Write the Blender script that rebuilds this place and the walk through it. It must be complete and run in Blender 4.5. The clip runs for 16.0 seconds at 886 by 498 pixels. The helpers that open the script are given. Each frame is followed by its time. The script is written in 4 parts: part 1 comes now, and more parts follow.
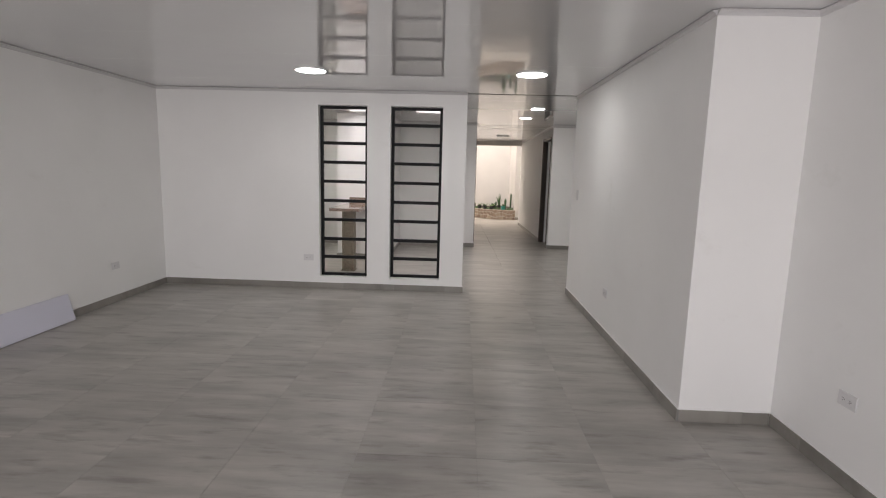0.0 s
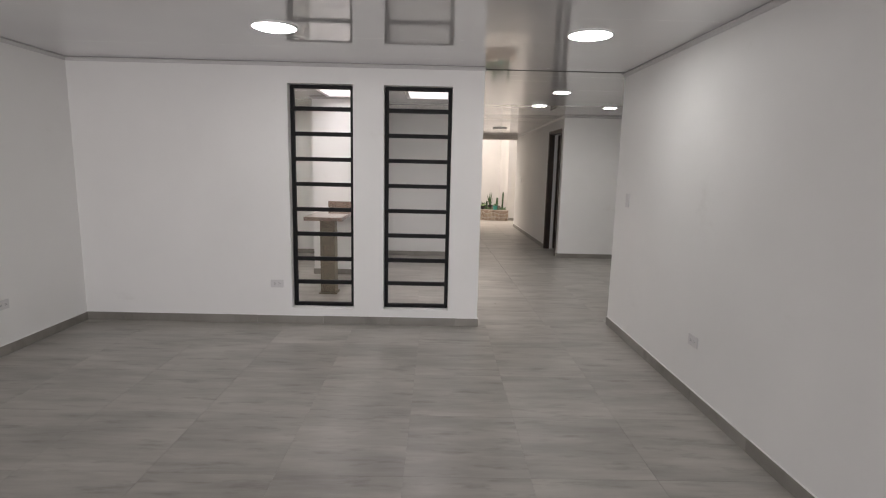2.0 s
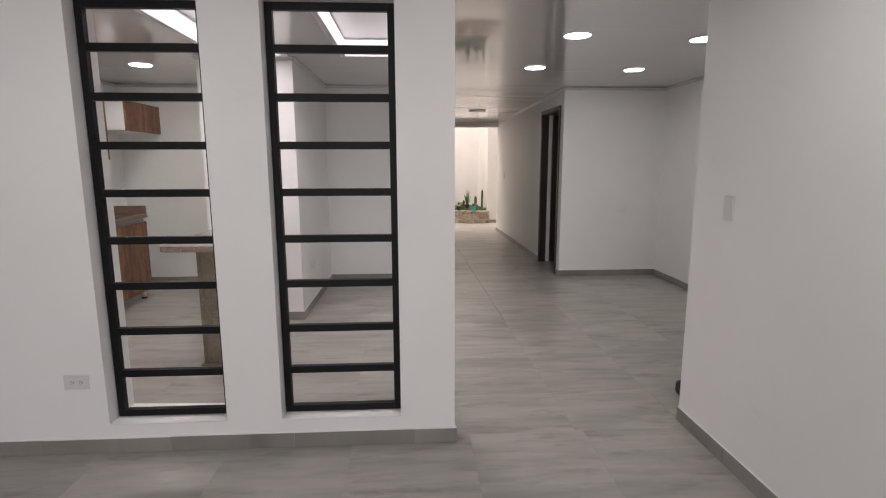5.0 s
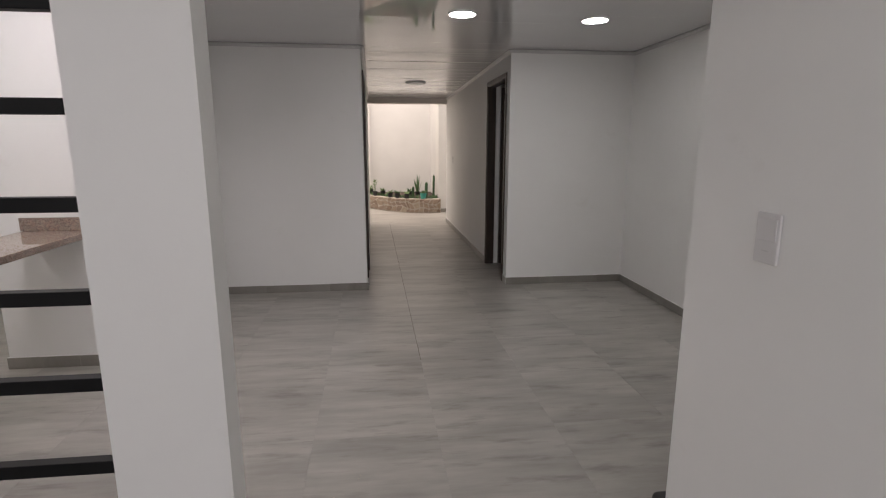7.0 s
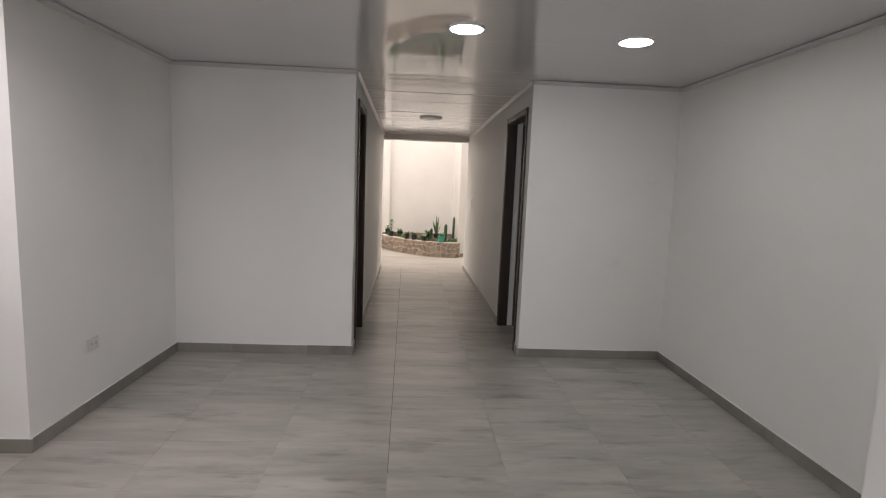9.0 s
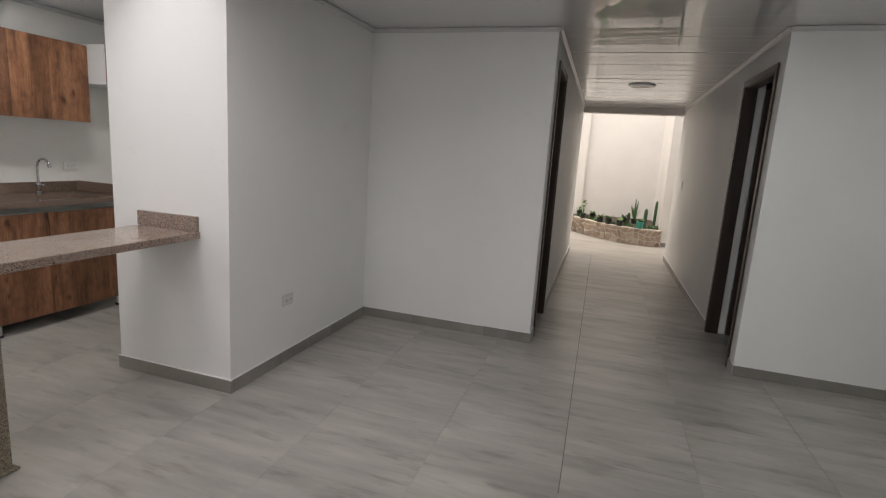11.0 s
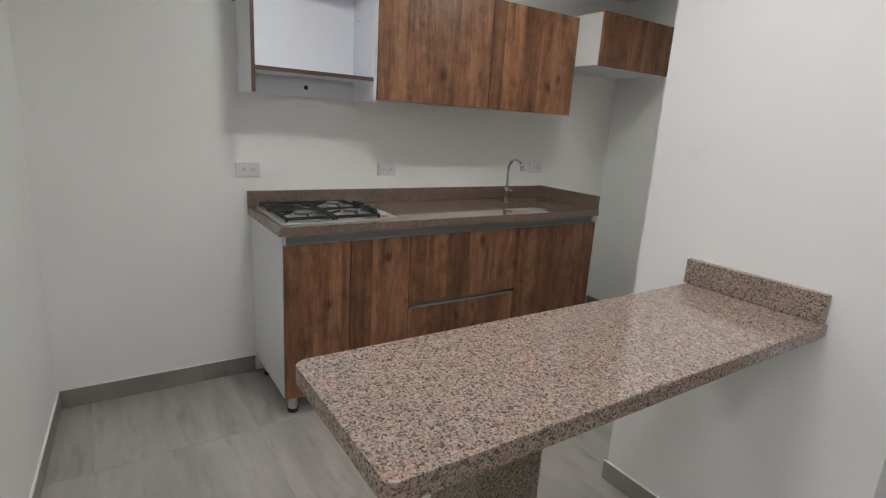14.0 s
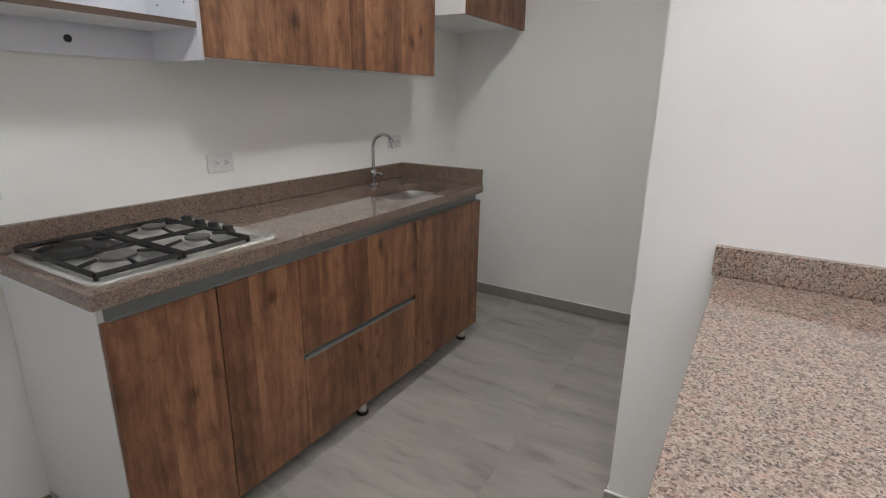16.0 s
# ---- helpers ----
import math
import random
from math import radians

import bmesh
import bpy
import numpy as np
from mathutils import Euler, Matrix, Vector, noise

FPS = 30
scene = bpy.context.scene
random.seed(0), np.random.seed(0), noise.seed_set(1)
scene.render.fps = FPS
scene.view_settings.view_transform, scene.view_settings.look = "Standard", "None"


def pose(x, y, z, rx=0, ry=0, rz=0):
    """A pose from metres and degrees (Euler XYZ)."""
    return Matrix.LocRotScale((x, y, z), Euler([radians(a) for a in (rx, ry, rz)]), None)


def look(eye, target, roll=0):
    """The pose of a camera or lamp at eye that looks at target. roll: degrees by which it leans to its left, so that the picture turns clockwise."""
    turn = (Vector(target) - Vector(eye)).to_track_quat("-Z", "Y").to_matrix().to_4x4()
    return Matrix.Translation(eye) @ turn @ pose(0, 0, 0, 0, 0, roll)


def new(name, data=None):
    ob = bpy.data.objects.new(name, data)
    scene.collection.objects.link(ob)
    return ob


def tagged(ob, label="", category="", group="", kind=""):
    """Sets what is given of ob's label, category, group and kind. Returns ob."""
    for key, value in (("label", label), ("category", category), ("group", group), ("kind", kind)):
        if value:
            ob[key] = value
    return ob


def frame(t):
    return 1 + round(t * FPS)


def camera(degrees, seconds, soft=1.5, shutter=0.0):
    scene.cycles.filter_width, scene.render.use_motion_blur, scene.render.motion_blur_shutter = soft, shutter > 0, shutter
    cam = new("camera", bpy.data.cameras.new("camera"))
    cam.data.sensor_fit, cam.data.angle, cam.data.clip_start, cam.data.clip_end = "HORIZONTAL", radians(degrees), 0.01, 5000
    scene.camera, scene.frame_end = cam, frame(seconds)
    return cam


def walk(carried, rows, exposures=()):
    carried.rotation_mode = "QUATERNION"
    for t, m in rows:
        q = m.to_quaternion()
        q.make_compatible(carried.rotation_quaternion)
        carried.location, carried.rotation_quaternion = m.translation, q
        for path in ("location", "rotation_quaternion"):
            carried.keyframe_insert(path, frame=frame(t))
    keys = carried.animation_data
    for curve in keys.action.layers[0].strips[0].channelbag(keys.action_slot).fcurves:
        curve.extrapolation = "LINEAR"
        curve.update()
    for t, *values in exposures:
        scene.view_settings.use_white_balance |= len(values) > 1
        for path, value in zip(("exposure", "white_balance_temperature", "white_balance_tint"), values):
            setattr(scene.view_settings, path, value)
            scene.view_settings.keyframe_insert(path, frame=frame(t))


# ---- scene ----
cam = camera(81.3, 16.0, soft=1.2)
PATH = [
    (0, (0.289, 0.315, 1.429), (0.221, 2.292, 1.13), 1.5),
    (0.5, (0.191, 0.646, 1.439), (0.133, 2.622, 1.138), 1.8),
    (1, (0.027, 0.989, 1.452), (0.024, 2.964, 1.136), 2.2),
    (1.5, (-0.037, 1.342, 1.454), (-0.002, 3.316, 1.132), 1.8),
    (2, (-0.07, 1.7, 1.455), (-0.045, 3.675, 1.141), 1.3),
    (2.5, (-0.148, 2.077, 1.457), (-0.13, 4.052, 1.145), 1.2),
    (3, (-0.144, 2.442, 1.443), (-0.122, 4.416, 1.127), 1.2),
    (3.2, (-0.133, 2.6, 1.43), (-0.109, 4.577, 1.126), 1.2),
    (5.3, (0.21, 4.055, 1.41), (0.355, 6.021, 1.072), -0.5),
    (5.5, (0.278, 4.186, 1.42), (0.455, 6.148, 1.073), -0.5),
    (6, (0.458, 4.5, 1.401), (0.668, 6.456, 1.04), -0.3),
    (6.5, (0.614, 4.791, 1.403), (0.823, 6.745, 1.029), -0.3),
    (7, (0.712, 5.104, 1.41), (0.934, 7.053, 1.018), -0.0),
    (7.5, (0.844, 5.374, 1.41), (1.034, 7.33, 1.037), 1.1),
    (8, (0.942, 5.599, 1.448), (1.063, 7.574, 1.159), 2.2),
    (8.2, (0.955, 5.694, 1.458), (1.074, 7.675, 1.211), 2.3),
    (10.3, (1.143, 6.065, 1.434), (1.048, 8.039, 1.13), 2.3),
    (10.5, (1.129, 6.112, 1.431), (0.925, 8.074, 1.102), 2.7),
    (11, (0.999, 6.288, 1.396), (0.405, 8.162, 1.033), 3.7),
    (11.5, (0.763, 6.476, 1.375), (-0.285, 8.134, 0.982), 4.2),
    (12, (0.558, 6.673, 1.37), (-0.883, 7.99, 0.934), 4.8),
    (12.5, (0.329, 6.798, 1.361), (-1.27, 7.917, 0.928), 6.0),
    (13, (0.007, 6.844, 1.365), (-1.608, 7.944, 0.937), 6.1),
    (13.5, (-0.262, 6.881, 1.363), (-1.881, 7.969, 0.926), 5.1),
    (14, (-0.572, 6.891, 1.364), (-2.186, 7.973, 0.892), 3.5),
    (14.5, (-0.862, 6.859, 1.356), (-2.356, 8.088, 0.847), 3.3),
    (15, (-1.077, 6.91, 1.342), (-2.443, 8.276, 0.824), 3.2),
    (15.5, (-1.266, 6.971, 1.356), (-2.454, 8.49, 0.826), 2.3),
    (16, (-1.445, 6.965, 1.346), (-2.431, 8.613, 0.787), 1.0),
]
EXPOSURE = [(0, -0.02, 6500, 12), (0.5, -0.02, 6500, 12), (1, -0.10, 6500, 12), (1.6, -0.06, 6500, 12), (3.2, -0.02, 6500, 12), (5.5, -0.08, 6500, 15), (6.5, -0.28, 6500, 14), (7, -0.31, 6480, 13.5), (7.5, -0.2, 6480, 13.5), (8, -0.06, 6450, 13), (8.8, -0.06, 6450, 12.5), (10.5, -0.17, 6400, 11), (11.5, -0.28, 6300, 8), (12.5, -0.36, 6250, 7), (14, -0.32, 6250, 7), (15, -0.22, 6250, 7.5), (16, -0.12, 6250, 8.5)]
walk(cam, [(t, look(eye, target, roll)) for t, eye, target, roll in PATH], EXPOSURE)


# ---- world and large lights ----
world = bpy.data.worlds.new("world")
scene.world = world
world.use_nodes = True
wn = world.node_tree
sky = wn.nodes.new("ShaderNodeTexSky")
sky.sky_type = "NISHITA"
sky.sun_disc = False
sky.sun_elevation, sky.sun_rotation = radians(62), radians(150)
wn.links.new(sky.outputs[0], wn.nodes["Background"].inputs[0])
wn.nodes["Background"].inputs[1].default_value = 0.07

sun_data = bpy.data.lights.new("sun", "SUN")
sun_data.energy, sun_data.angle, sun_data.color = 0.8, radians(14), (1.0, 0.95, 0.88)
sun = new("sun", sun_data)
sun.matrix_world = look((0, 0, 10), (0.55, 1.0, 6.6))


def area(name, x, y, z, rx, rz, w, h, watts, colour):
    """Daylight in an opening."""
    d = bpy.data.lights.new(name, "AREA")
    d.shape, d.size, d.size_y, d.energy, d.color = "RECTANGLE", w, h, watts, colour
    ob = new(name, d)
    ob.matrix_world = pose(x, y, z, rx, 0, rz)
    return ob


FRONT_W, SKY_W, PATIO_W = 144, 11.5, 465
area("front_window_daylight", -0.6, -3.08, 1.25, 90, 0, 4.6, 2.0, FRONT_W, (1.0, 0.955, 0.965))
area("patio_daylight", 1.0, 16.3, 5.6, 0, 0, 4.6, 3.4, PATIO_W, (1.0, 0.875, 0.765))
SKYLIGHTS = [(-1.455, 6.90, -0.952, 8.41), (-0.44, 6.90, 0.035, 8.41)]
for x0, y0, x1, y1 in SKYLIGHTS:
    well = area("skylight_daylight", (x0 + x1) / 2, (y0 + y1) / 2, 2.43, 0, 0, x1 - x0 - 0.01, y1 - y0 - 0.01, SKY_W, (1.0, 0.925, 0.93))
    well.data.spread = radians(150)


# ---- materials ----
def material(name):
    m = bpy.data.materials.new(name)
    m.use_nodes = True
    t = m.node_tree
    return m, t, t.nodes["Principled BSDF"]


def node(t, kind, **values):
    n = t.nodes.new(kind)
    for k, v in values.items():
        n.inputs[k].default_value = v
    return n


def ramp(t, fac, stops, sharp=False):
    r = t.nodes.new("ShaderNodeValToRGB")
    if sharp:
        r.color_ramp.interpolation = "CONSTANT"
    e = r.color_ramp.elements
    while len(e) < len(stops):
        e.new(0.5)
    for el, (p, c) in zip(e, stops):
        el.position, el.color = p, (*c, 1)
    t.links.new(fac, r.inputs[0])
    return r.outputs[0]


def place(t, scale, per_object=0.0):
    """World position times scale, shifted at random from piece to piece."""
    g = t.nodes.new("ShaderNodeNewGeometry")
    m = t.nodes.new("ShaderNodeVectorMath")
    m.operation = "MULTIPLY"
    m.inputs[1].default_value = scale
    t.links.new(g.outputs["Position"], m.inputs[0])
    out = m.outputs[0]
    if per_object:
        o = t.nodes.new("ShaderNodeObjectInfo")
        s = t.nodes.new("ShaderNodeVectorMath")
        s.operation = "MULTIPLY_ADD"
        s.inputs[1].default_value = (per_object, per_object * 1.7, per_object * 0.6)
        t.links.new(o.outputs["Random"], s.inputs[0])
        t.links.new(out, s.inputs[2])
        out = s.outputs[0]
    return out


def noise_of(t, vec, scale, detail=4, rough=0.55):
    n = node(t, "ShaderNodeTexNoise", Scale=scale, Detail=detail, Roughness=rough)
    t.links.new(vec, n.inputs["Vector"])
    return n.outputs["Fac"]


def mix(t, kind, fac, a, b):
    m = t.nodes.new("ShaderNodeMix")
    m.data_type, m.blend_type = "RGBA", kind
    for sock, v in ((m.inputs[0], fac), (m.inputs[6], a), (m.inputs[7], b)):
        if isinstance(v, (int, float)):
            sock.default_value = v
        elif isinstance(v, tuple):
            sock.default_value = (*v, 1)
        else:
            t.links.new(v, sock)
    return m.outputs[2]


def bump(t, bsdf, height, strength, dist):
    b = node(t, "ShaderNodeBump", Strength=strength, Distance=dist)
    t.links.new(height, b.inputs["Height"])
    t.links.new(b.outputs[0], bsdf.inputs["Normal"])


def paint(name, colour, rough=0.6, wear=0.04, metal=0.0, grain=0.3, scale=9.0):
    m, t, b = material(name)
    v = place(t, (1, 1, 1))
    big = noise_of(t, v, scale * 0.13, 3)
    fine = noise_of(t, v, scale * 14, 3)
    lo = tuple(c * (1 - wear) for c in colour)
    hi = tuple(min(1, c * (1 + wear)) for c in colour)
    t.links.new(ramp(t, big, [(0.3, lo), (0.7, hi)]), b.inputs["Base Color"])
    b.inputs["Roughness"].default_value, b.inputs["Metallic"].default_value = rough, metal
    if grain:
        bump(t, b, fine, grain, 0.0006)
    return m


def wall_paint():
    """White paint on plaster: roller grain over slow trowel waves and faint marks."""
    m, t, b = material("wall_paint")
    v = place(t, (1, 1, 1))
    tone = ramp(t, noise_of(t, v, 1.2, 4), [(0.3, (0.84, 0.835, 0.82)), (0.7, (0.88, 0.875, 0.86))])
    marks = ramp(t, noise_of(t, place(t, (2.2, 2.2, 3.4)), 1.0, 8, 0.7), [(0.62, (1, 1, 1)), (0.78, (0.93, 0.925, 0.915))])
    t.links.new(mix(t, "MULTIPLY", 1.0, tone, marks), b.inputs["Base Color"])
    b.inputs["Roughness"].default_value = 0.55
    wave = node(t, "ShaderNodeBump", Strength=0.35, Distance=0.012)
    t.links.new(noise_of(t, place(t, (1, 1, 0.6)), 2.6, 3), wave.inputs["Height"])
    fine = node(t, "ShaderNodeBump", Strength=0.35, Distance=0.0006)
    t.links.new(noise_of(t, v, 126, 3), fine.inputs["Height"])
    t.links.new(wave.outputs[0], fine.inputs["Normal"])
    t.links.new(fine.outputs[0], b.inputs["Normal"])
    return m


WALL = wall_paint()
PATIO_WALL = paint("patio_wall_paint", (0.71, 0.695, 0.67), 0.7, 0.05, grain=0.5)
MELAMINE = paint("white_melamine", (0.78, 0.79, 0.81), 0.35, 0.02, grain=0.05)
BACKING = paint("melamine_back", (0.82, 0.83, 0.90), 0.4, 0.02, grain=0.05)
BLACK = paint("black_steel", (0.006, 0.006, 0.0065), 0.5, 0.2, grain=0.15)
BLACK.node_tree.nodes["Principled BSDF"].inputs["Specular IOR Level"].default_value = 0.2
RUBBER = paint("black_plastic", (0.015, 0.015, 0.016), 0.5, 0.2, grain=0.1)
CHROME = paint("chrome", (0.52, 0.52, 0.53), 0.09, 0.03, metal=1.0, grain=0)
CAP = paint("dull_burner_steel", (0.16, 0.155, 0.15), 0.35, 0.1, metal=0.8, grain=0.1)
TRAY = paint("hob_steel", (0.80, 0.79, 0.775), 0.33, 0.08, metal=1.0, grain=0.1)
BOWL = paint("sink_steel", (0.50, 0.49, 0.475), 0.28, 0.06, metal=1.0, grain=0.1)
STEEL = paint("brushed_steel", (0.72, 0.71, 0.69), 0.3, 0.05, metal=1.0, grain=0.1)
CHANNEL = paint("aluminium_channel", (0.27, 0.28, 0.265), 0.55, 0.05, metal=0.3, grain=0.05)
IRON = paint("cast_iron", (0.006, 0.006, 0.0062), 0.6, 0.25, grain=0.5, scale=20)
PLATE = paint("outlet_plastic", (0.70, 0.69, 0.69), 0.3, 0.02, grain=0)
SLOT = paint("outlet_slot", (0.05, 0.05, 0.05), 0.6, 0.1, grain=0)
TRIM = paint("pvc_trim", (0.62, 0.61, 0.61), 0.3, 0.06, grain=0.05)
BEAM = paint("beam_paint", (0.58, 0.54, 0.50), 0.4, 0.1, grain=0.1)
LEDRIM = paint("lamp_rim", (0.80, 0.80, 0.80), 0.35, 0.02, grain=0)
GROUT = paint("grout", (0.355, 0.342, 0.322), 0.85, 0.2, grain=0.6, scale=20)
OPEN_JOINT = paint("open_joint", (0.10, 0.085, 0.07), 0.9, 0.25, grain=0.6, scale=20)
BOARD = paint("lilac_white_board", (0.70, 0.70, 0.80), 0.4, 0.03, grain=0.05)
EDGE = paint("brown_edge_band", (0.095, 0.058, 0.042), 0.45, 0.2, grain=0.2)
SOIL = paint("soil", (0.06, 0.042, 0.03), 0.95, 0.4, grain=1, scale=25)
MORTAR = paint("planter_mortar", (0.52, 0.47, 0.40), 0.9, 0.15, grain=0.8, scale=16)
POT = paint("black_pot", (0.02, 0.02, 0.022), 0.5, 0.2, grain=0.1)
TEAL = paint("teal_pot", (0.04, 0.30, 0.25), 0.45, 0.1, grain=0.1)
LEAF = paint("succulent_leaf", (0.06, 0.13, 0.04), 0.5, 0.3, grain=0.2, scale=30)
PALE_LEAF = paint("pale_leaf", (0.12, 0.20, 0.06), 0.5, 0.3, grain=0.2, scale=30)
CACTUS = paint("cactus_skin", (0.04, 0.09, 0.035), 0.6, 0.3, grain=0.4, scale=30)


def pvc(name, wave):
    """Glossy planks; wave: how far their faces ripple along the run."""
    m, t, b = material(name)
    v = place(t, (1, 1, 1))
    t.links.new(ramp(t, noise_of(t, v, 0.9, 3), [(0.3, (0.67, 0.67, 0.675)), (0.7, (0.715, 0.715, 0.715))]), b.inputs["Base Color"])
    b.inputs["Roughness"].default_value = 0.04
    b.inputs["IOR"].default_value = 1.75
    b.inputs["Coat Weight"].default_value, b.inputs["Coat Roughness"].default_value = 0.5, 0.03
    if wave:
        bump(t, b, noise_of(t, place(t, (1.2, 9.0, 1)), 1.0, 3), 1.0, wave)
        t.links.new(b.inputs["Normal"].links[0].from_socket, b.inputs["Coat Normal"])
    return m


PVC = pvc("glossy_pvc_ceiling", 0.0)
PVC_HALL = pvc("rippled_pvc_ceiling", 0.0035)


def tile_material(name, tint, per_object, along_y=False):
    """Grey porcelain with long soft streaks, along x unless along_y."""
    m, t, b = material(name)

    def at(run, across, shift=per_object):
        return place(t, (across, run, across * 0.2) if along_y else (run, across, 1), shift)

    streak = noise_of(t, at(1.5, 9.0), 1.0, 6, 0.58)
    fine = noise_of(t, at(4.5, 42), 1.0, 4, 0.6)
    cloud = noise_of(t, at(1.3, 2.6), 1.0, 4)
    dark = noise_of(t, at(3.2, 14, per_object * 1.3), 1.0, 5, 0.6)
    c = ramp(t, streak, [(0.30, (0.355, 0.342, 0.320)), (0.5, (0.440, 0.425, 0.401)), (0.70, (0.512, 0.496, 0.470))])
    c = mix(t, "MULTIPLY", 0.24, c, ramp(t, fine, [(0.3, (0.72, 0.72, 0.72)), (0.65, (1, 1, 1))]))
    c = mix(t, "MULTIPLY", 0.65, c, ramp(t, cloud, [(0.35, (0.76, 0.76, 0.765)), (0.65, (1.02, 1.02, 1.02))]))
    c = mix(t, "MULTIPLY", 0.85, c, ramp(t, dark, [(0.55, (1, 1, 1)), (0.74, (0.60, 0.585, 0.57))]))
    smear = noise_of(t, place(t, (0.8, 2.1, 1)), 1.0, 5, 0.6)
    c = mix(t, "MULTIPLY", 0.6, c, ramp(t, smear, [(0.36, (0.80, 0.795, 0.785)), (0.6, (1.06, 1.06, 1.05))]))
    c = mix(t, "MULTIPLY", 1.0, c, tint)
    t.links.new(c, b.inputs["Base Color"])
    rr = node(t, "ShaderNodeMapRange")
    t.links.new(streak, rr.inputs[0])
    rr.inputs[3].default_value, rr.inputs[4].default_value = 0.36, 0.28
    t.links.new(rr.outputs[0], b.inputs["Roughness"])
    bump(t, b, fine, 0.10, 0.0006)
    return m


TILE = tile_material("floor_porcelain", (1.0, 0.988, 0.965), 7.0)
# skirting is darker cut tile; its tint also holds painted-in shade
SKIRT = tile_material("skirting_porcelain", (0.69, 0.675, 0.65), 5.0)
SKIRT_Y = tile_material("skirting_porcelain_cut_across", (0.69, 0.675, 0.65), 5.0, True)


def granite(name, rough, gain, cast=(1, 1, 1), contrast=0.92):
    m, t, b = material(name)
    v = place(t, (1, 1, 1))
    cells = node(t, "ShaderNodeTexVoronoi", Scale=285.0)
    warp = node(t, "ShaderNodeTexNoise", Scale=60.0)
    t.links.new(v, warp.inputs["Vector"])
    add = t.nodes.new("ShaderNodeVectorMath")
    add.operation = "MULTIPLY_ADD"
    add.inputs[1].default_value = (0.012, 0.012, 0.012)
    t.links.new(warp.outputs["Color"], add.inputs[0])
    t.links.new(v, add.inputs[2])
    t.links.new(add.outputs[0], cells.inputs["Vector"])
    sep = t.nodes.new("ShaderNodeSeparateColor")
    t.links.new(cells.outputs["Color"], sep.inputs[0])
    g = lambda c: tuple(x * gain for x in c)
    c = ramp(t, sep.outputs[0], [(0.0, g((0.088, 0.070, 0.062))), (0.12, g((0.20, 0.152, 0.130))), (0.30, g((0.34, 0.262, 0.222))),
                                 (0.56, g((0.42, 0.325, 0.275))), (0.80, g((0.48, 0.42, 0.365))), (0.95, g((0.21, 0.19, 0.175)))], True)
    c = mix(t, "MIX", contrast, g((0.335, 0.272, 0.236)), c)
    big = ramp(t, noise_of(t, v, 26, 5, 0.65), [(0.34, (0.88, 0.90, 0.85)), (0.5, (1.0, 0.98, 0.94)), (0.66, (1.08, 0.95, 0.89))])
    t.links.new(mix(t, "MULTIPLY", 1.0, mix(t, "MULTIPLY", 1.0, c, big), cast), b.inputs["Base Color"])
    b.inputs["Roughness"].default_value = rough
    b.inputs["Specular IOR Level"].default_value = 0.6 if rough < 0.2 else 0.4
    bump(t, b, sep.outputs[1], 0.02 if rough < 0.2 else 0.5, 0.0008)
    return m


GRANITE = granite("polished_granite", 0.045, 0.86)
BROWN_GRANITE = granite("brown_polished_granite", 0.05, 0.58, (1.04, 0.97, 0.94), 0.7)
ROUGH_GRANITE = granite("sawn_granite", 0.5, 0.76, (0.90, 0.99, 0.90))


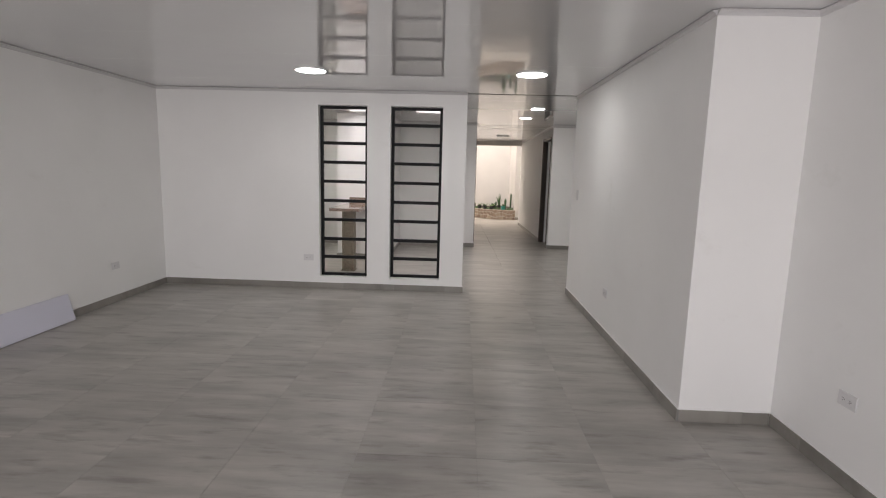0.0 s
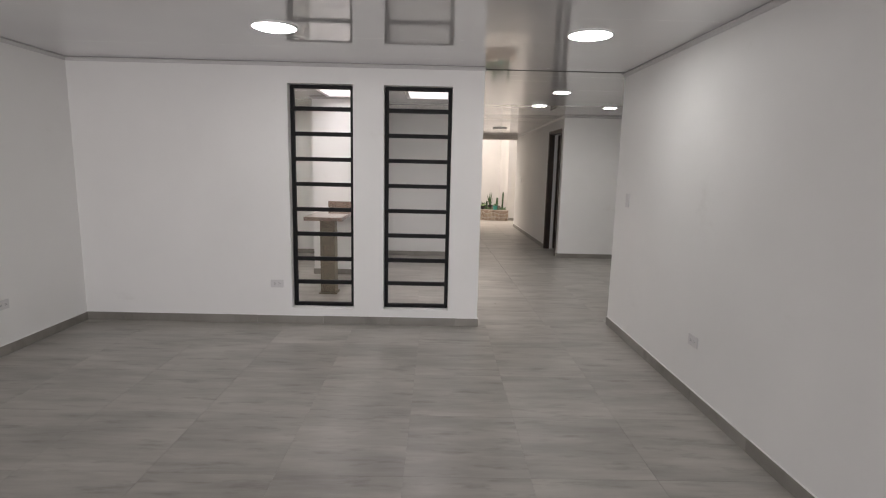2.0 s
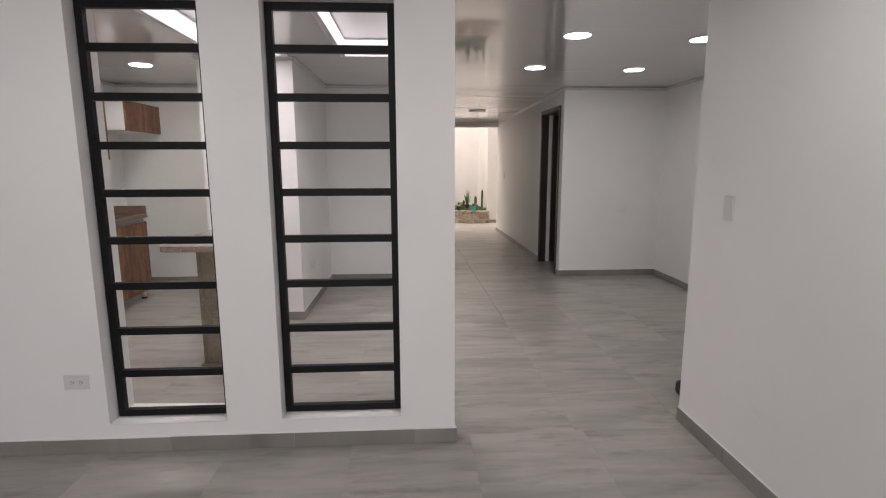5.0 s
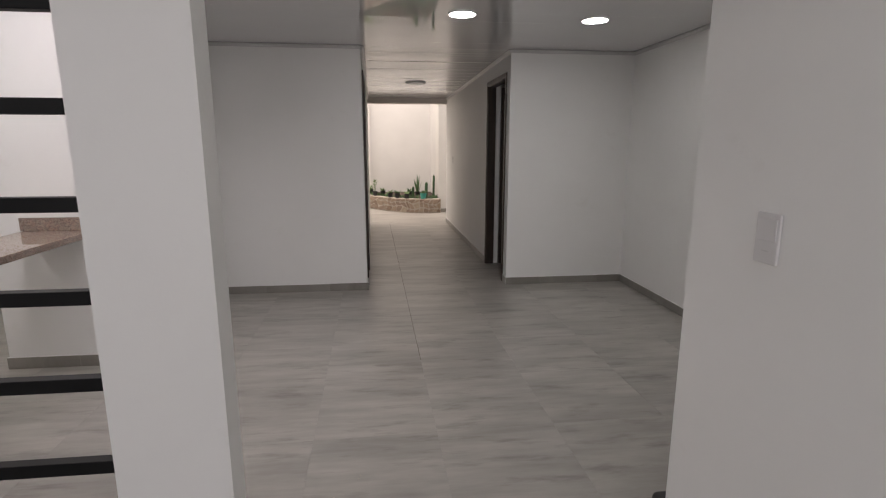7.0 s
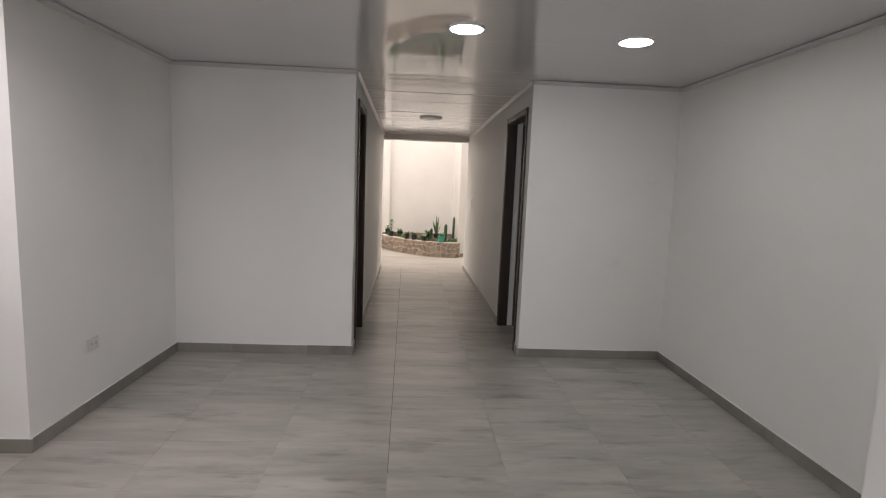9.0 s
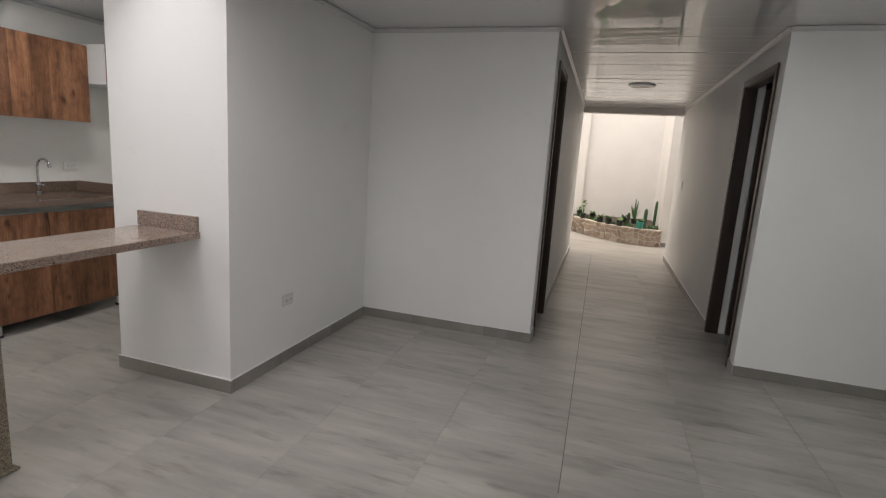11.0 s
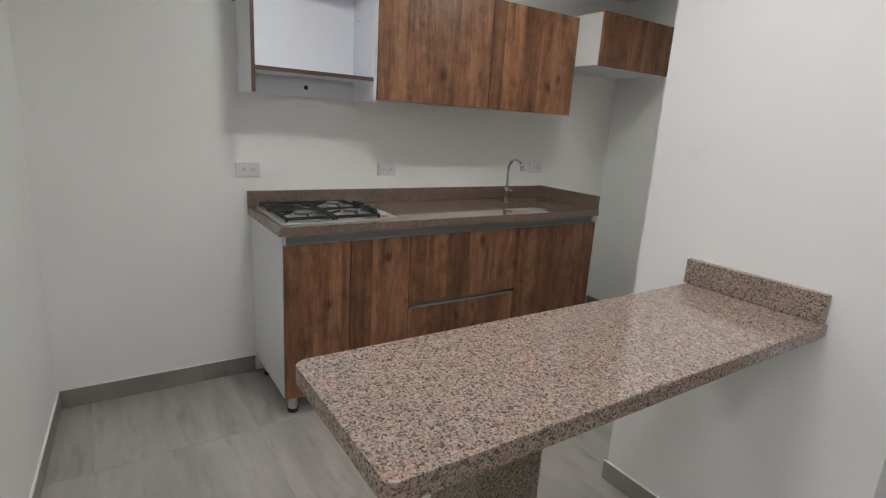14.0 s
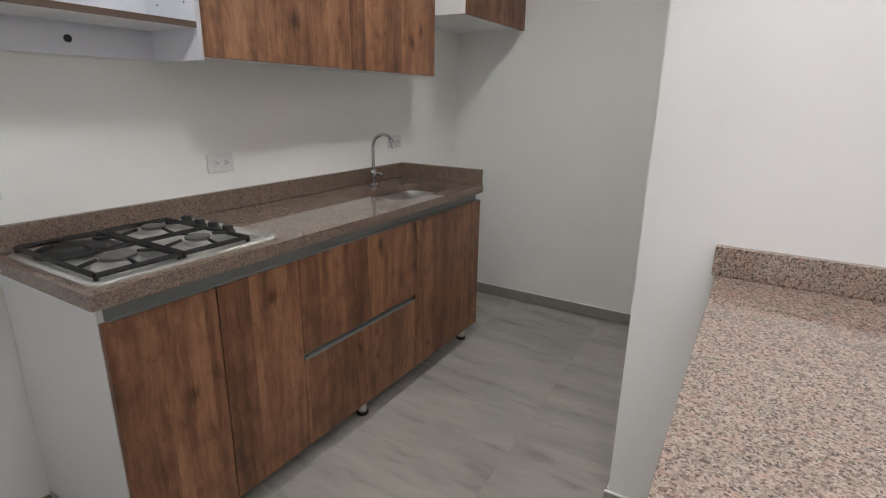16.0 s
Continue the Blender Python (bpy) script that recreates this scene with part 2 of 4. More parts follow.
def laminate(name, axis, gain):
    """Brown knotty wood-print laminate, boards upright, across the y axis."""
    m, t, b = material(name)
    v = place(t, (1, 1, 1), 3.1)
    sep = t.nodes.new("ShaderNodeSeparateXYZ")
    t.links.new(v, sep.inputs[0])
    snap = t.nodes.new("ShaderNodeMath")
    snap.operation = "SNAP"
    snap.inputs[1].default_value = 0.135
    t.links.new(sep.outputs[axis], snap.inputs[0])
    board = t.nodes.new("ShaderNodeTexWhiteNoise")
    board.noise_dimensions = "1D"
    t.links.new(snap.outputs[0], board.inputs["W"])
    shift = t.nodes.new("ShaderNodeVectorMath")
    shift.operation = "MULTIPLY_ADD"
    shift.inputs[1].default_value = (4, 4, 9)
    t.links.new(board.outputs["Color"], shift.inputs[0])
    t.links.new(v, shift.inputs[2])
    warp = node(t, "ShaderNodeTexNoise", Scale=9.0, Detail=3.0)
    t.links.new(shift.outputs[0], warp.inputs["Vector"])
    bent = t.nodes.new("ShaderNodeVectorMath")
    bent.operation = "MULTIPLY_ADD"
    bent.inputs[1].default_value = (0.035, 0.035, 0.06)
    t.links.new(warp.outputs["Color"], bent.inputs[0])
    t.links.new(shift.outputs[0], bent.inputs[2])
    kv = t.nodes.new("ShaderNodeVectorMath")
    kv.operation = "MULTIPLY"
    kv.inputs[1].default_value = (0.0, 8.0, 5.0)
    t.links.new(bent.outputs[0], kv.inputs[0])
    knots = node(t, "ShaderNodeTexVoronoi", Scale=1.0)
    knots.voronoi_dimensions = "2D"
    ks, kc = t.nodes.new("ShaderNodeSeparateXYZ"), t.nodes.new("ShaderNodeCombineXYZ")
    t.links.new(kv.outputs[0], ks.inputs[0])
    t.links.new(ks.outputs[1], kc.inputs[0])
    t.links.new(ks.outputs[2], kc.inputs[1])
    t.links.new(kc.outputs[0], knots.inputs["Vector"])
    gv = t.nodes.new("ShaderNodeVectorMath")
    gv.operation = "MULTIPLY"
    gv.inputs[1].default_value = (20, 20, 1.9)
    t.links.new(bent.outputs[0], gv.inputs[0])
    grain = noise_of(t, gv.outputs[0], 1.0, 10, 0.68)
    fine_v = t.nodes.new("ShaderNodeVectorMath")
    fine_v.operation = "MULTIPLY"
    fine_v.inputs[1].default_value = (120, 120, 9)
    t.links.new(bent.outputs[0], fine_v.inputs[0])
    fine = noise_of(t, fine_v.outputs[0], 1.0, 5, 0.65)
    blotch = noise_of(t, shift.outputs[0], 11.0, 5, 0.6)
    g = lambda c: tuple(x * gain for x in c)
    c = ramp(t, grain, [(0.30, g((0.095, 0.040, 0.021))), (0.47, g((0.222, 0.100, 0.050))), (0.66, g((0.335, 0.168, 0.090)))])
    tone = ramp(t, board.outputs["Value"], [(0.0, (0.66, 0.62, 0.60)), (1.0, (1.12, 1.12, 1.12))])
    c = mix(t, "MULTIPLY", 1.0, c, tone)
    c = mix(t, "MULTIPLY", 0.45, c, ramp(t, fine, [(0.36, (0.48, 0.44, 0.42)), (0.54, (1.05, 1.05, 1.05))]))
    c = mix(t, "MULTIPLY", 0.55, c, ramp(t, blotch, [(0.36, (0.56, 0.51, 0.49)), (0.54, (1.08, 1.08, 1.08))]))
    # knots differ in size, and two cells in three have none; their rims are ragged
    kr = t.nodes.new("ShaderNodeSeparateColor")
    t.links.new(knots.outputs["Color"], kr.inputs[0])
    size = node(t, "ShaderNodeMapRange")
    t.links.new(kr.outputs[0], size.inputs[0])
    size.inputs[1].default_value, size.inputs[2].default_value = 0.55, 1.0
    size.inputs[3].default_value, size.inputs[4].default_value = 0.30, -0.05
    ragged = t.nodes.new("ShaderNodeMath")
    ragged.operation = "MULTIPLY_ADD"
    ragged.inputs[1].default_value = 0.26
    t.links.new(fine, ragged.inputs[0])
    t.links.new(size.outputs[0], ragged.inputs[2])
    far = t.nodes.new("ShaderNodeMath")
    far.operation = "ADD"
    t.links.new(ragged.outputs[0], far.inputs[0])
    t.links.new(knots.outputs["Distance"], far.inputs[1])
    c = mix(t, "MULTIPLY", 1.0, c, ramp(t, far.outputs[0], [(0.12, (0.20, 0.13, 0.11)), (0.19, (0.42, 0.32, 0.28)), (0.27, (0.82, 0.77, 0.74)), (0.36, (1, 1, 1))]))
    t.links.new(c, b.inputs["Base Color"])
    b.inputs["Roughness"].default_value = 0.42
    bump(t, b, fine, 0.2, 0.0005)
    return m


WOOD = laminate("brown_wood_laminate", 1, 1.04)


def dark_wood():
    m, t, b = material("dark_brown_door_wood")
    g = noise_of(t, place(t, (14, 14, 1.2)), 1.0, 5)
    t.links.new(ramp(t, g, [(0.3, (0.018, 0.010, 0.007)), (0.7, (0.05, 0.028, 0.018))]), b.inputs["Base Color"])
    b.inputs["Roughness"].default_value = 0.4
    bump(t, b, g, 0.2, 0.0006)
    return m


DOOR = dark_wood()


def stone():
    m, t, b = material("planter_flagstone")
    o = t.nodes.new("ShaderNodeObjectInfo")
    base = ramp(t, o.outputs["Random"], [(0.0, (0.24, 0.165, 0.125)), (0.3, (0.44, 0.35, 0.27)), (0.6, (0.33, 0.25, 0.205)), (1.0, (0.52, 0.44, 0.35))])
    n = noise_of(t, place(t, (1, 1, 1), 5.0), 24, 5)
    t.links.new(mix(t, "MULTIPLY", 0.8, base, ramp(t, n, [(0.3, (0.6, 0.58, 0.56)), (0.7, (1, 1, 1))])), b.inputs["Base Color"])
    b.inputs["Roughness"].default_value = 0.8
    bump(t, b, n, 0.6, 0.004)
    return m


STONE = stone()


def glow(name, strength, colour):
    m, t, b = material(name)
    b.inputs["Base Color"].default_value = (0.9, 0.9, 0.9, 1)
    b.inputs["Emission Color"].default_value = (*colour, 1)
    b.inputs["Emission Strength"].default_value = strength
    return m


LED_LIVING = glow("soft_led_diffuser", 34.0, (0.98, 0.97, 0.945))
LED = glow("lit_led_diffuser", 44.0, (0.98, 0.97, 0.945))
LED_KITCHEN = glow("bright_led_diffuser", 104.0, (1.0, 0.975, 0.91))
UNLIT = paint("unlit_diffuser", (0.85, 0.84, 0.82), 0.35, 0.02, grain=0)


# ---- building helpers ----
base_of = {}


def skew(y):
    """The hall and patio run about one degree off the front rooms' axis."""
    return -0.017 * max(0.0, y - 10.35)


def finish(bm, name, mat, origin):
    for v in bm.verts:
        v.co.x += skew(v.co.y)
    bmesh.ops.recalc_face_normals(bm, faces=bm.faces)
    if origin.length:
        bmesh.ops.translate(bm, verts=bm.verts, vec=-origin)
    me = bpy.data.meshes.new(name)
    bm.to_mesh(me)
    bm.free()
    me.materials.append(mat)
    return me


def smooth(ob, angle=40):
    me = ob.data
    me.shade_smooth()
    me.set_sharp_from_angle(angle=radians(angle))
    return ob


def thing(name, at, label, category, group="", kind=""):
    """An empty at the base of a thing that has parts."""
    ob = new(name)
    ob.location = at
    ob.empty_display_size = 0.1
    base_of[ob] = Vector(at)
    return tagged(ob, label, category, group, kind)


def part(name, bm, mat, parent, label=""):
    origin = base_of[parent]
    ob = new(name, finish(bm, name, mat, origin))
    ob.parent = parent
    base_of[ob] = origin
    return tagged(ob, label)


def solid(name, bm, mat, label="", category="", kind="", group="", at=(0, 0, 0)):
    """A thing, or a piece of the setting, that is one mesh."""
    origin = Vector(at)
    ob = new(name, finish(bm, name, mat, origin))
    ob.location = origin
    base_of[ob] = origin
    return tagged(ob, label, category, group, kind)


def box(bm, x0, y0, z0, x1, y1, z1, r=0.0, seg=2):
    b = bm if r == 0 else bmesh.new()
    v = [b.verts.new(p) for p in ((x0, y0, z0), (x1, y0, z0), (x1, y1, z0), (x0, y1, z0), (x0, y0, z1), (x1, y0, z1), (x1, y1, z1), (x0, y1, z1))]
    for f in ((3, 2, 1, 0), (4, 5, 6, 7), (0, 1, 5, 4), (1, 2, 6, 5), (2, 3, 7, 6), (3, 0, 4, 7)):
        b.faces.new([v[i] for i in f])
    if r:
        bmesh.ops.bevel(b, geom=b.edges[:], offset=r, segments=seg, affect="EDGES", profile=0.5)
        merge(bm, b)
    return bm


def merge(bm, b):
    me = bpy.data.meshes.new("tmp")
    b.to_mesh(me)
    b.free()
    bm.from_mesh(me)
    bpy.data.meshes.remove(me)
    return bm


def boxes(*rows, r=0.0):
    bm = bmesh.new()
    for row in rows:
        box(bm, *row, r=r)
    return bm


def turned(profile, x, y, n=28, axis=None):
    """A solid of revolution from (radius, z) pairs."""
    bm = bmesh.new()
    rings = []
    for r, z in profile:
        rings.append([bm.verts.new((x + r * math.cos(2 * math.pi * i / n), y + r * math.sin(2 * math.pi * i / n), z)) for i in range(n)] if r > 1e-6 else [bm.verts.new((x, y, z))])
    for a, b in zip(rings, rings[1:]):
        for i in range(n):
            j = (i + 1) % n
            if len(a) == 1 and len(b) == 1:
                continue
            if len(a) == 1:
                bm.faces.new((a[0], b[j], b[i]))
            elif len(b) == 1:
                bm.faces.new((a[i], a[j], b[0]))
            else:
                bm.faces.new((a[i], a[j], b[j], b[i]))
    for ring in (rings[0], rings[-1]):
        if len(ring) > 1:
            bm.faces.new(ring)
    return bm


def tube(bm, points, radius, n=10):
    """A round bar along points; radius may be one number or one for each point."""
    pts = [Vector(p) for p in points]
    rad = radius if isinstance(radius, (list, tuple)) else [radius] * len(pts)
    rings = []
    side = None
    for i, p in enumerate(pts):
        d = (pts[min(i + 1, len(pts) - 1)] - pts[max(i - 1, 0)]).normalized()
        if side is None:
            side = d.orthogonal().normalized()
        side = (side - d * side.dot(d)).normalized()
        up = d.cross(side)
        rings.append([bm.verts.new(p + rad[i] * (math.cos(2 * math.pi * k / n) * side + math.sin(2 * math.pi * k / n) * up)) for k in range(n)])
    for a, b in zip(rings, rings[1:]):
        for k in range(n):
            bm.faces.new((a[k], a[(k + 1) % n], b[(k + 1) % n], b[k]))
    bm.faces.new(rings[0][::-1])
    bm.faces.new(rings[-1])
    return bm


# ---- large structure ----
CEIL, TOP = 2.308, 2.50


def ceil_at(y):
    """The planks of the hall fall a little towards the patio."""
    return CEIL - 0.0158 * max(0.0, y - 10.2)


SB = 0.075


def wall(name, *rows, mat=None, label=""):
    bm = boxes(*rows)
    return solid(name, bm, mat or WALL, label or "smooth white painted plaster wall", "wall", "structure")


slab = solid("floor", boxes((-3.6, -3.3, -0.12, 4.6, 18.6, -0.0013)), GROUT, "grey streaked porcelain tile floor with thin joints", "floor", "structure")

wall("wall_west", (-3.45, -3.2, 0, -3.262, 6.315, TOP))
wall("wall_south", (-3.45, -3.2, 0, -2.9, -3.0, TOP), (1.7, -3.2, 0, 2.28, -3.0, TOP), (-2.9, -3.2, 0, 1.7, -3.0, 0.25), (-2.9, -3.2, 2.25, 1.7, -3.0, TOP))
wall("wall_east", (2.137, -3.2, 0, 2.28, 3.24, TOP))


def passage_wall():
    """The thick wall beside the passage; its face runs a little out of square."""
    bm = bmesh.new()
    q = [(PASS_S, 3.24), (2.40, 3.24), (2.40, 6.465), (PASS_N, 6.465)]
    lo, hi = [[bm.verts.new((*p, z)) for p in q] for z in (0, TOP)]
    bm.faces.new(lo[::-1]), bm.faces.new(hi)
    for i in range(4):
        bm.faces.new((lo[i], lo[(i + 1) % 4], hi[(i + 1) % 4], hi[i]))
    return solid("wall_passage", bm, WALL, "smooth white painted plaster wall", "wall", "structure")


PASS_S, PASS_N = 1.604, 1.577
passage_wall()
wall("wall_nook_south", (2.40, 6.30, 0, 3.35, 6.465, TOP))
wall("wall_nook_east", (3.185, 6.465, 0, 3.35, 10.18, TOP))
wall("wall_north_east", (2.09, 10.18, 0, 3.37, 10.32, TOP))
wall("wall_kitchen_west", (-3.42, 6.50, 0, -3.25, 10.13, TOP))
wall("wall_north_west", (-3.42, 10.13, 0, 0.395, 10.30, TOP))
wall("wall_kitchen_pier", (-1.699, 8.510, 0, -0.899, 10.13, TOP))
DL0, DL1, DR0, DR1, DTOP = 10.32, 10.99, 10.33, 11.18, 2.10
wall("wall_hall_west", (0.395, 10.13, 0, 0.525, DL0, TOP), (0.395, DL1, 0, 0.525, 14.75, TOP), (0.395, DL0, DTOP, 0.525, DL1, TOP))
wall("wall_hall_east", (1.945, 10.18, 0, 2.09, DR0, TOP), (1.945, DR1, 0, 2.09, 14.75, TOP), (1.945, DR0, DTOP, 2.09, DR1, TOP))
wall("wall_room_east", (2.09, 13.2, 0, 4.5, 13.35, TOP), (4.4, 10.32, 0, 4.55, 13.2, TOP), (3.37, 10.18, 0, 4.55, 10.32, TOP))
wall("wall_room_west", (-1.6, 13.2, 0, 0.395, 13.35, TOP), (-1.75, 10.30, 0, -1.6, 13.35, TOP))
PW = dict(mat=PATIO_WALL, label="cream painted patio wall in daylight")
wall("wall_patio_north", (-1.4, 17.90, 0, 1.985, 18.10, 4.6), (-1.4, 17.75, 0, 0.536, 17.90, 4.6), **PW)
wall("wall_patio_east", (1.985, 16.22, 0, 3.4, 18.10, 4.6), **PW)
wall("wall_patio_sides", (-1.6, 14.75, 0, -1.4, 18.10, 4.6), (3.4, 14.75, 0, 3.6, 18.10, 4.6), (-1.4, 14.60, 0, 0.395, 14.75, 4.6), (2.09, 14.60, 0, 3.4, 14.75, 4.6), **PW)


def partition():
    """The dividing wall, thicker towards its blind end, with two tall openings."""
    back = lambda x: 6.455 + (0.30 - x) * 0.052
    bm = bmesh.new()
    cuts = [(-3.45, -1.386, 0, TOP), (-1.386, -0.820, 0, 0.147), (-1.386, -0.820, 2.140, TOP), (-0.820, -0.551, 0, TOP),
            (-0.551, 0.044, 0, 0.147), (-0.551, 0.044, 2.140, TOP), (0.044, 0.317, 0, TOP)]
    for x0, x1, z0, z1 in cuts:
        xb = x1 - 0.012 if x1 > 0.3 else x1
        q = [(x0, 6.315), (x1, 6.315), (xb, back(x1)), (x0, back(x0))]
        lo, hi = [[bm.verts.new((*p, z)) for p in q] for z in (z0, z1)]
        bm.faces.new(lo[::-1]), bm.faces.new(hi)
        for i in range(4):
            bm.faces.new((lo[i], lo[(i + 1) % 4], hi[(i + 1) % 4], hi[i]))
    return solid("wall_partition", bm, WALL, "white dividing wall with two tall narrow window openings", "wall", "structure")


partition()


def plank_ceiling(name, x0, x1, y0, y1, holes=(), pitch=0.30, warp=1.0, groove=0.0, mat=PVC):
    """Glossy planks that run along x, each a little out of true, in one mesh."""
    rng = random.Random(name)
    bm = bmesh.new()
    ys, y = [], y0
    while y < y1 - 1e-4:
        ys.append((y, min(y + pitch, y1)))
        y += pitch
    for a, b in ys:
        tilt, sag = rng.uniform(-0.00015, 0.00015) * warp, 0.0
        seed = rng.uniform(0, 50)
        edges = sorted({a, b, *[h for _, h0, _, h1 in holes for h in (h0, h1) if a < h < b]})
        for c, d in zip(edges, edges[1:]):
            spans = [(x0, x1)]
            for hx0, hy0, hx1, hy1 in holes:
                if c >= hy0 - 1e-6 and d <= hy1 + 1e-6:
                    spans = [s for p, q in spans for s in ((p, min(q, hx0)), (max(p, hx1), q)) if s[1] - s[0] > 1e-4]
            for p, q in spans:
                n = max(1, round((q - p) / 0.35))
                rows = []
                for k in range(n + 1):
                    x = p + (q - p) * k / n
                    wave = warp * (0.00012 * math.sin(1.3 * x + seed) + 0.00005 * math.sin(4.3 * x + 2 * seed))
                    row = []
                    for yy, drop in ((c, groove), (c + 0.004, 0), ((c + d) / 2, -0.00012), (d - 0.004, 0), (d, groove)):
                        row.append(bm.verts.new((x, yy, ceil_at(yy) + drop + wave + tilt * (yy - (a + b) / 2) / 0.15 + sag)))
                    rows.append(row)
                for r0, r1 in zip(rows, rows[1:]):
                    for i in range(4):
                        bm.faces.new((r0[i], r0[i + 1], r1[i + 1], r1[i]))
    for v in bm.verts:
        v.co.x += skew(v.co.y)
    me = bpy.data.meshes.new(name)
    bm.to_mesh(me)
    bm.free()
    me.flip_normals()
    me.materials.append(mat)
    ob = tagged(new(name, me), "glossy white pvc plank ceiling", "ceiling", "", "structure")
    return smooth(ob, 12)


plank_ceiling("ceiling_living", -3.30, 2.14, -3.0, 6.41)
plank_ceiling("ceiling_middle", -3.27, 3.21, 6.41, 10.17, SKYLIGHTS, pitch=0.27, warp=1.6)
plank_ceiling("ceiling_hall", 0.52, 1.96, 10.17, 14.62, pitch=0.25, warp=8.0, groove=0.0022, mat=PVC_HALL)


def roof():
    """An unseen slab added above the planks to block light, open at the skylights."""
    (ax0, ay0, ax1, ay1), (bx0, by0, bx1, by1) = [(a - 0.03, b - 0.03, c + 0.03, d + 0.03) for a, b, c, d in SKYLIGHTS]
    z0, z1 = 2.345, 2.50
    rows = [(-3.6, -3.3, z0, 4.6, ay0, z1), (-3.6, ay1, z0, 4.6, 14.60, z1), (-3.6, ay0, z0, ax0, ay1, z1), (ax1, ay0, z0, bx0, ay1, z1), (bx1, ay0, z0, 4.6, ay1, z1)]
    return solid("light_block_slab", boxes(*rows), WALL, "unseen slab above the planks that keeps light out", "roof", "structure")


roof()


def skylight(x0, y0, x1, y1):
    s = thing("skylight", ((x0 + x1) / 2, (y0 + y1) / 2, CEIL), "bright white rectangular skylight in the plank ceiling", "skylight", "skylights", "structure")
    t, z0, z1 = 0.02, CEIL + 0.004, 2.44
    part("shaft", boxes((x0 - t, y0 - t, z0, x0, y1 + t, z1), (x1, y0 - t, z0, x1 + t, y1 + t, z1), (x0, y0 - t, z0, x1, y0, z1), (x0, y1, z0, x1, y1 + t, z1)), WALL, s)
    w, d = 0.035, 0.012
    part("frame", boxes((x0 - w, y0 - w, CEIL - d, x0 + 0.004, y1 + w, CEIL + 0.003), (x1 - 0.004, y0 - w, CEIL - d, x1 + w, y1 + w, CEIL + 0.003),
                        (x0 + 0.004, y0 - w, CEIL - d, x1 - 0.004, y0 + 0.004, CEIL + 0.003), (x0 + 0.004, y1 - 0.004, CEIL - d, x1 - 0.004, y1 + w, CEIL + 0.003)), TRIM, s)
    part("lid", boxes((x0 - 0.06, y0 - 0.06, 2.445, x1 + 0.06, y1 + 0.06, 2.46)), MELAMINE, s)
    return s


for row in SKYLIGHTS:
    skylight(*row)

# beam at the end of the hall
solid("beam", boxes((0.525, 14.62, 2.150, 1.945, 14.80, 2.25), r=0.006), BEAM, "grey-brown painted beam across the hall's end", "beam", "structure")


def cornice(x0, y0, x1, y1, side):
    """A small cove trim under the ceiling; side: the way into the room."""
    bm = bmesh.new()
    prof = [(0, 0), (0.026, 0), (0.026, -0.006), (0.012, -0.016), (0.007, -0.028), (0, -0.028)]
    along = Vector((x1 - x0, y1 - y0, 0))
    rings = []
    for p in (Vector((x0, y0, 0)), Vector((x0, y0, 0)) + along):
        rings.append([bm.verts.new((p.x + side[0] * a, p.y + side[1] * a, ceil_at(p.y) - 0.003 + b)) for a, b in prof])
    for i in range(len(prof)):
        j = (i + 1) % len(prof)
        bm.faces.new((rings[0][i], rings[0][j], rings[1][j], rings[1][i]))
    bm.faces.new(rings[0]), bm.faces.new(rings[1][::-1])
    return solid("cornice", bm, TRIM, "thin grey-white pvc trim under the ceiling", "trim", "structure")


E, W, N, S = (1, 0), (-1, 0), (0, 1), (0, -1)
for run in ((-3.262, -3.0, -3.262, 6.315, E), (-3.262, 6.315, 0.318, 6.315, S), (PASS_S, 3.24, PASS_N, 6.465, W), (PASS_S, 3.24, 2.137, 3.24, S), (2.137, -3.0, 2.137, 3.23, W),
            (-3.25, 6.65, -3.25, 10.13, E), (-3.25, 10.13, -1.699, 10.13, S), (-0.899, 8.51, -0.899, 10.13, E), (-1.699, 8.51, -0.899, 8.51, S), (-1.699, 8.51, -1.699, 10.13, W),
            (-0.899, 10.13, 0.525, 10.13, S), (1.945, 10.18, 3.185, 10.18, S), (3.185, 6.465, 3.185, 10.18, W), (0.525, 10.13, 0.525, 14.62, E), (1.945, 10.18, 1.945, 14.62, W)):
    cornice(*run)
solid("ceiling_joint", boxes((0.318, 6.398, CEIL - 0.004, 1.577, 6.422, CEIL + 0.004)), SLOT, "thin dark joint strip between two ceilings", "trim", "structure")


# ---- windows in the dividing wall ----
def lattice(x0, x1):
    w = thing("window_1" if x0 < -1 else "window_2", ((x0 + x1) / 2, 6.40, 0.155), "tall black steel window grille with eight crossbars", "window", "grilles in the dividing wall", "structure")
    y0, y1, t, z0, z1 = 6.392, 6.428, 0.033, 0.149, 2.139
    part("frame", boxes((x0, y0, z0, x0 + t, y1, z1), (x1 - t, y0, z0, x1, y1, z1), (x0 + t, y0, z0, x1 - t, y1, z0 + t), (x0 + t, y0, z1 - t, x1 - t, y1, z1), r=0.002), BLACK, w)
    for z in (1.955, 1.737, 1.516, 1.293, 1.066, 0.841, 0.611, 0.392):
        part("crossbar", boxes((x0 + t, y0 + 0.002, z - 0.036, x1 - t, y1 - 0.002, z), r=0.002), BLACK, w)
    return w


lattice(-1.384, -0.822)
lattice(-0.549, 0.042)


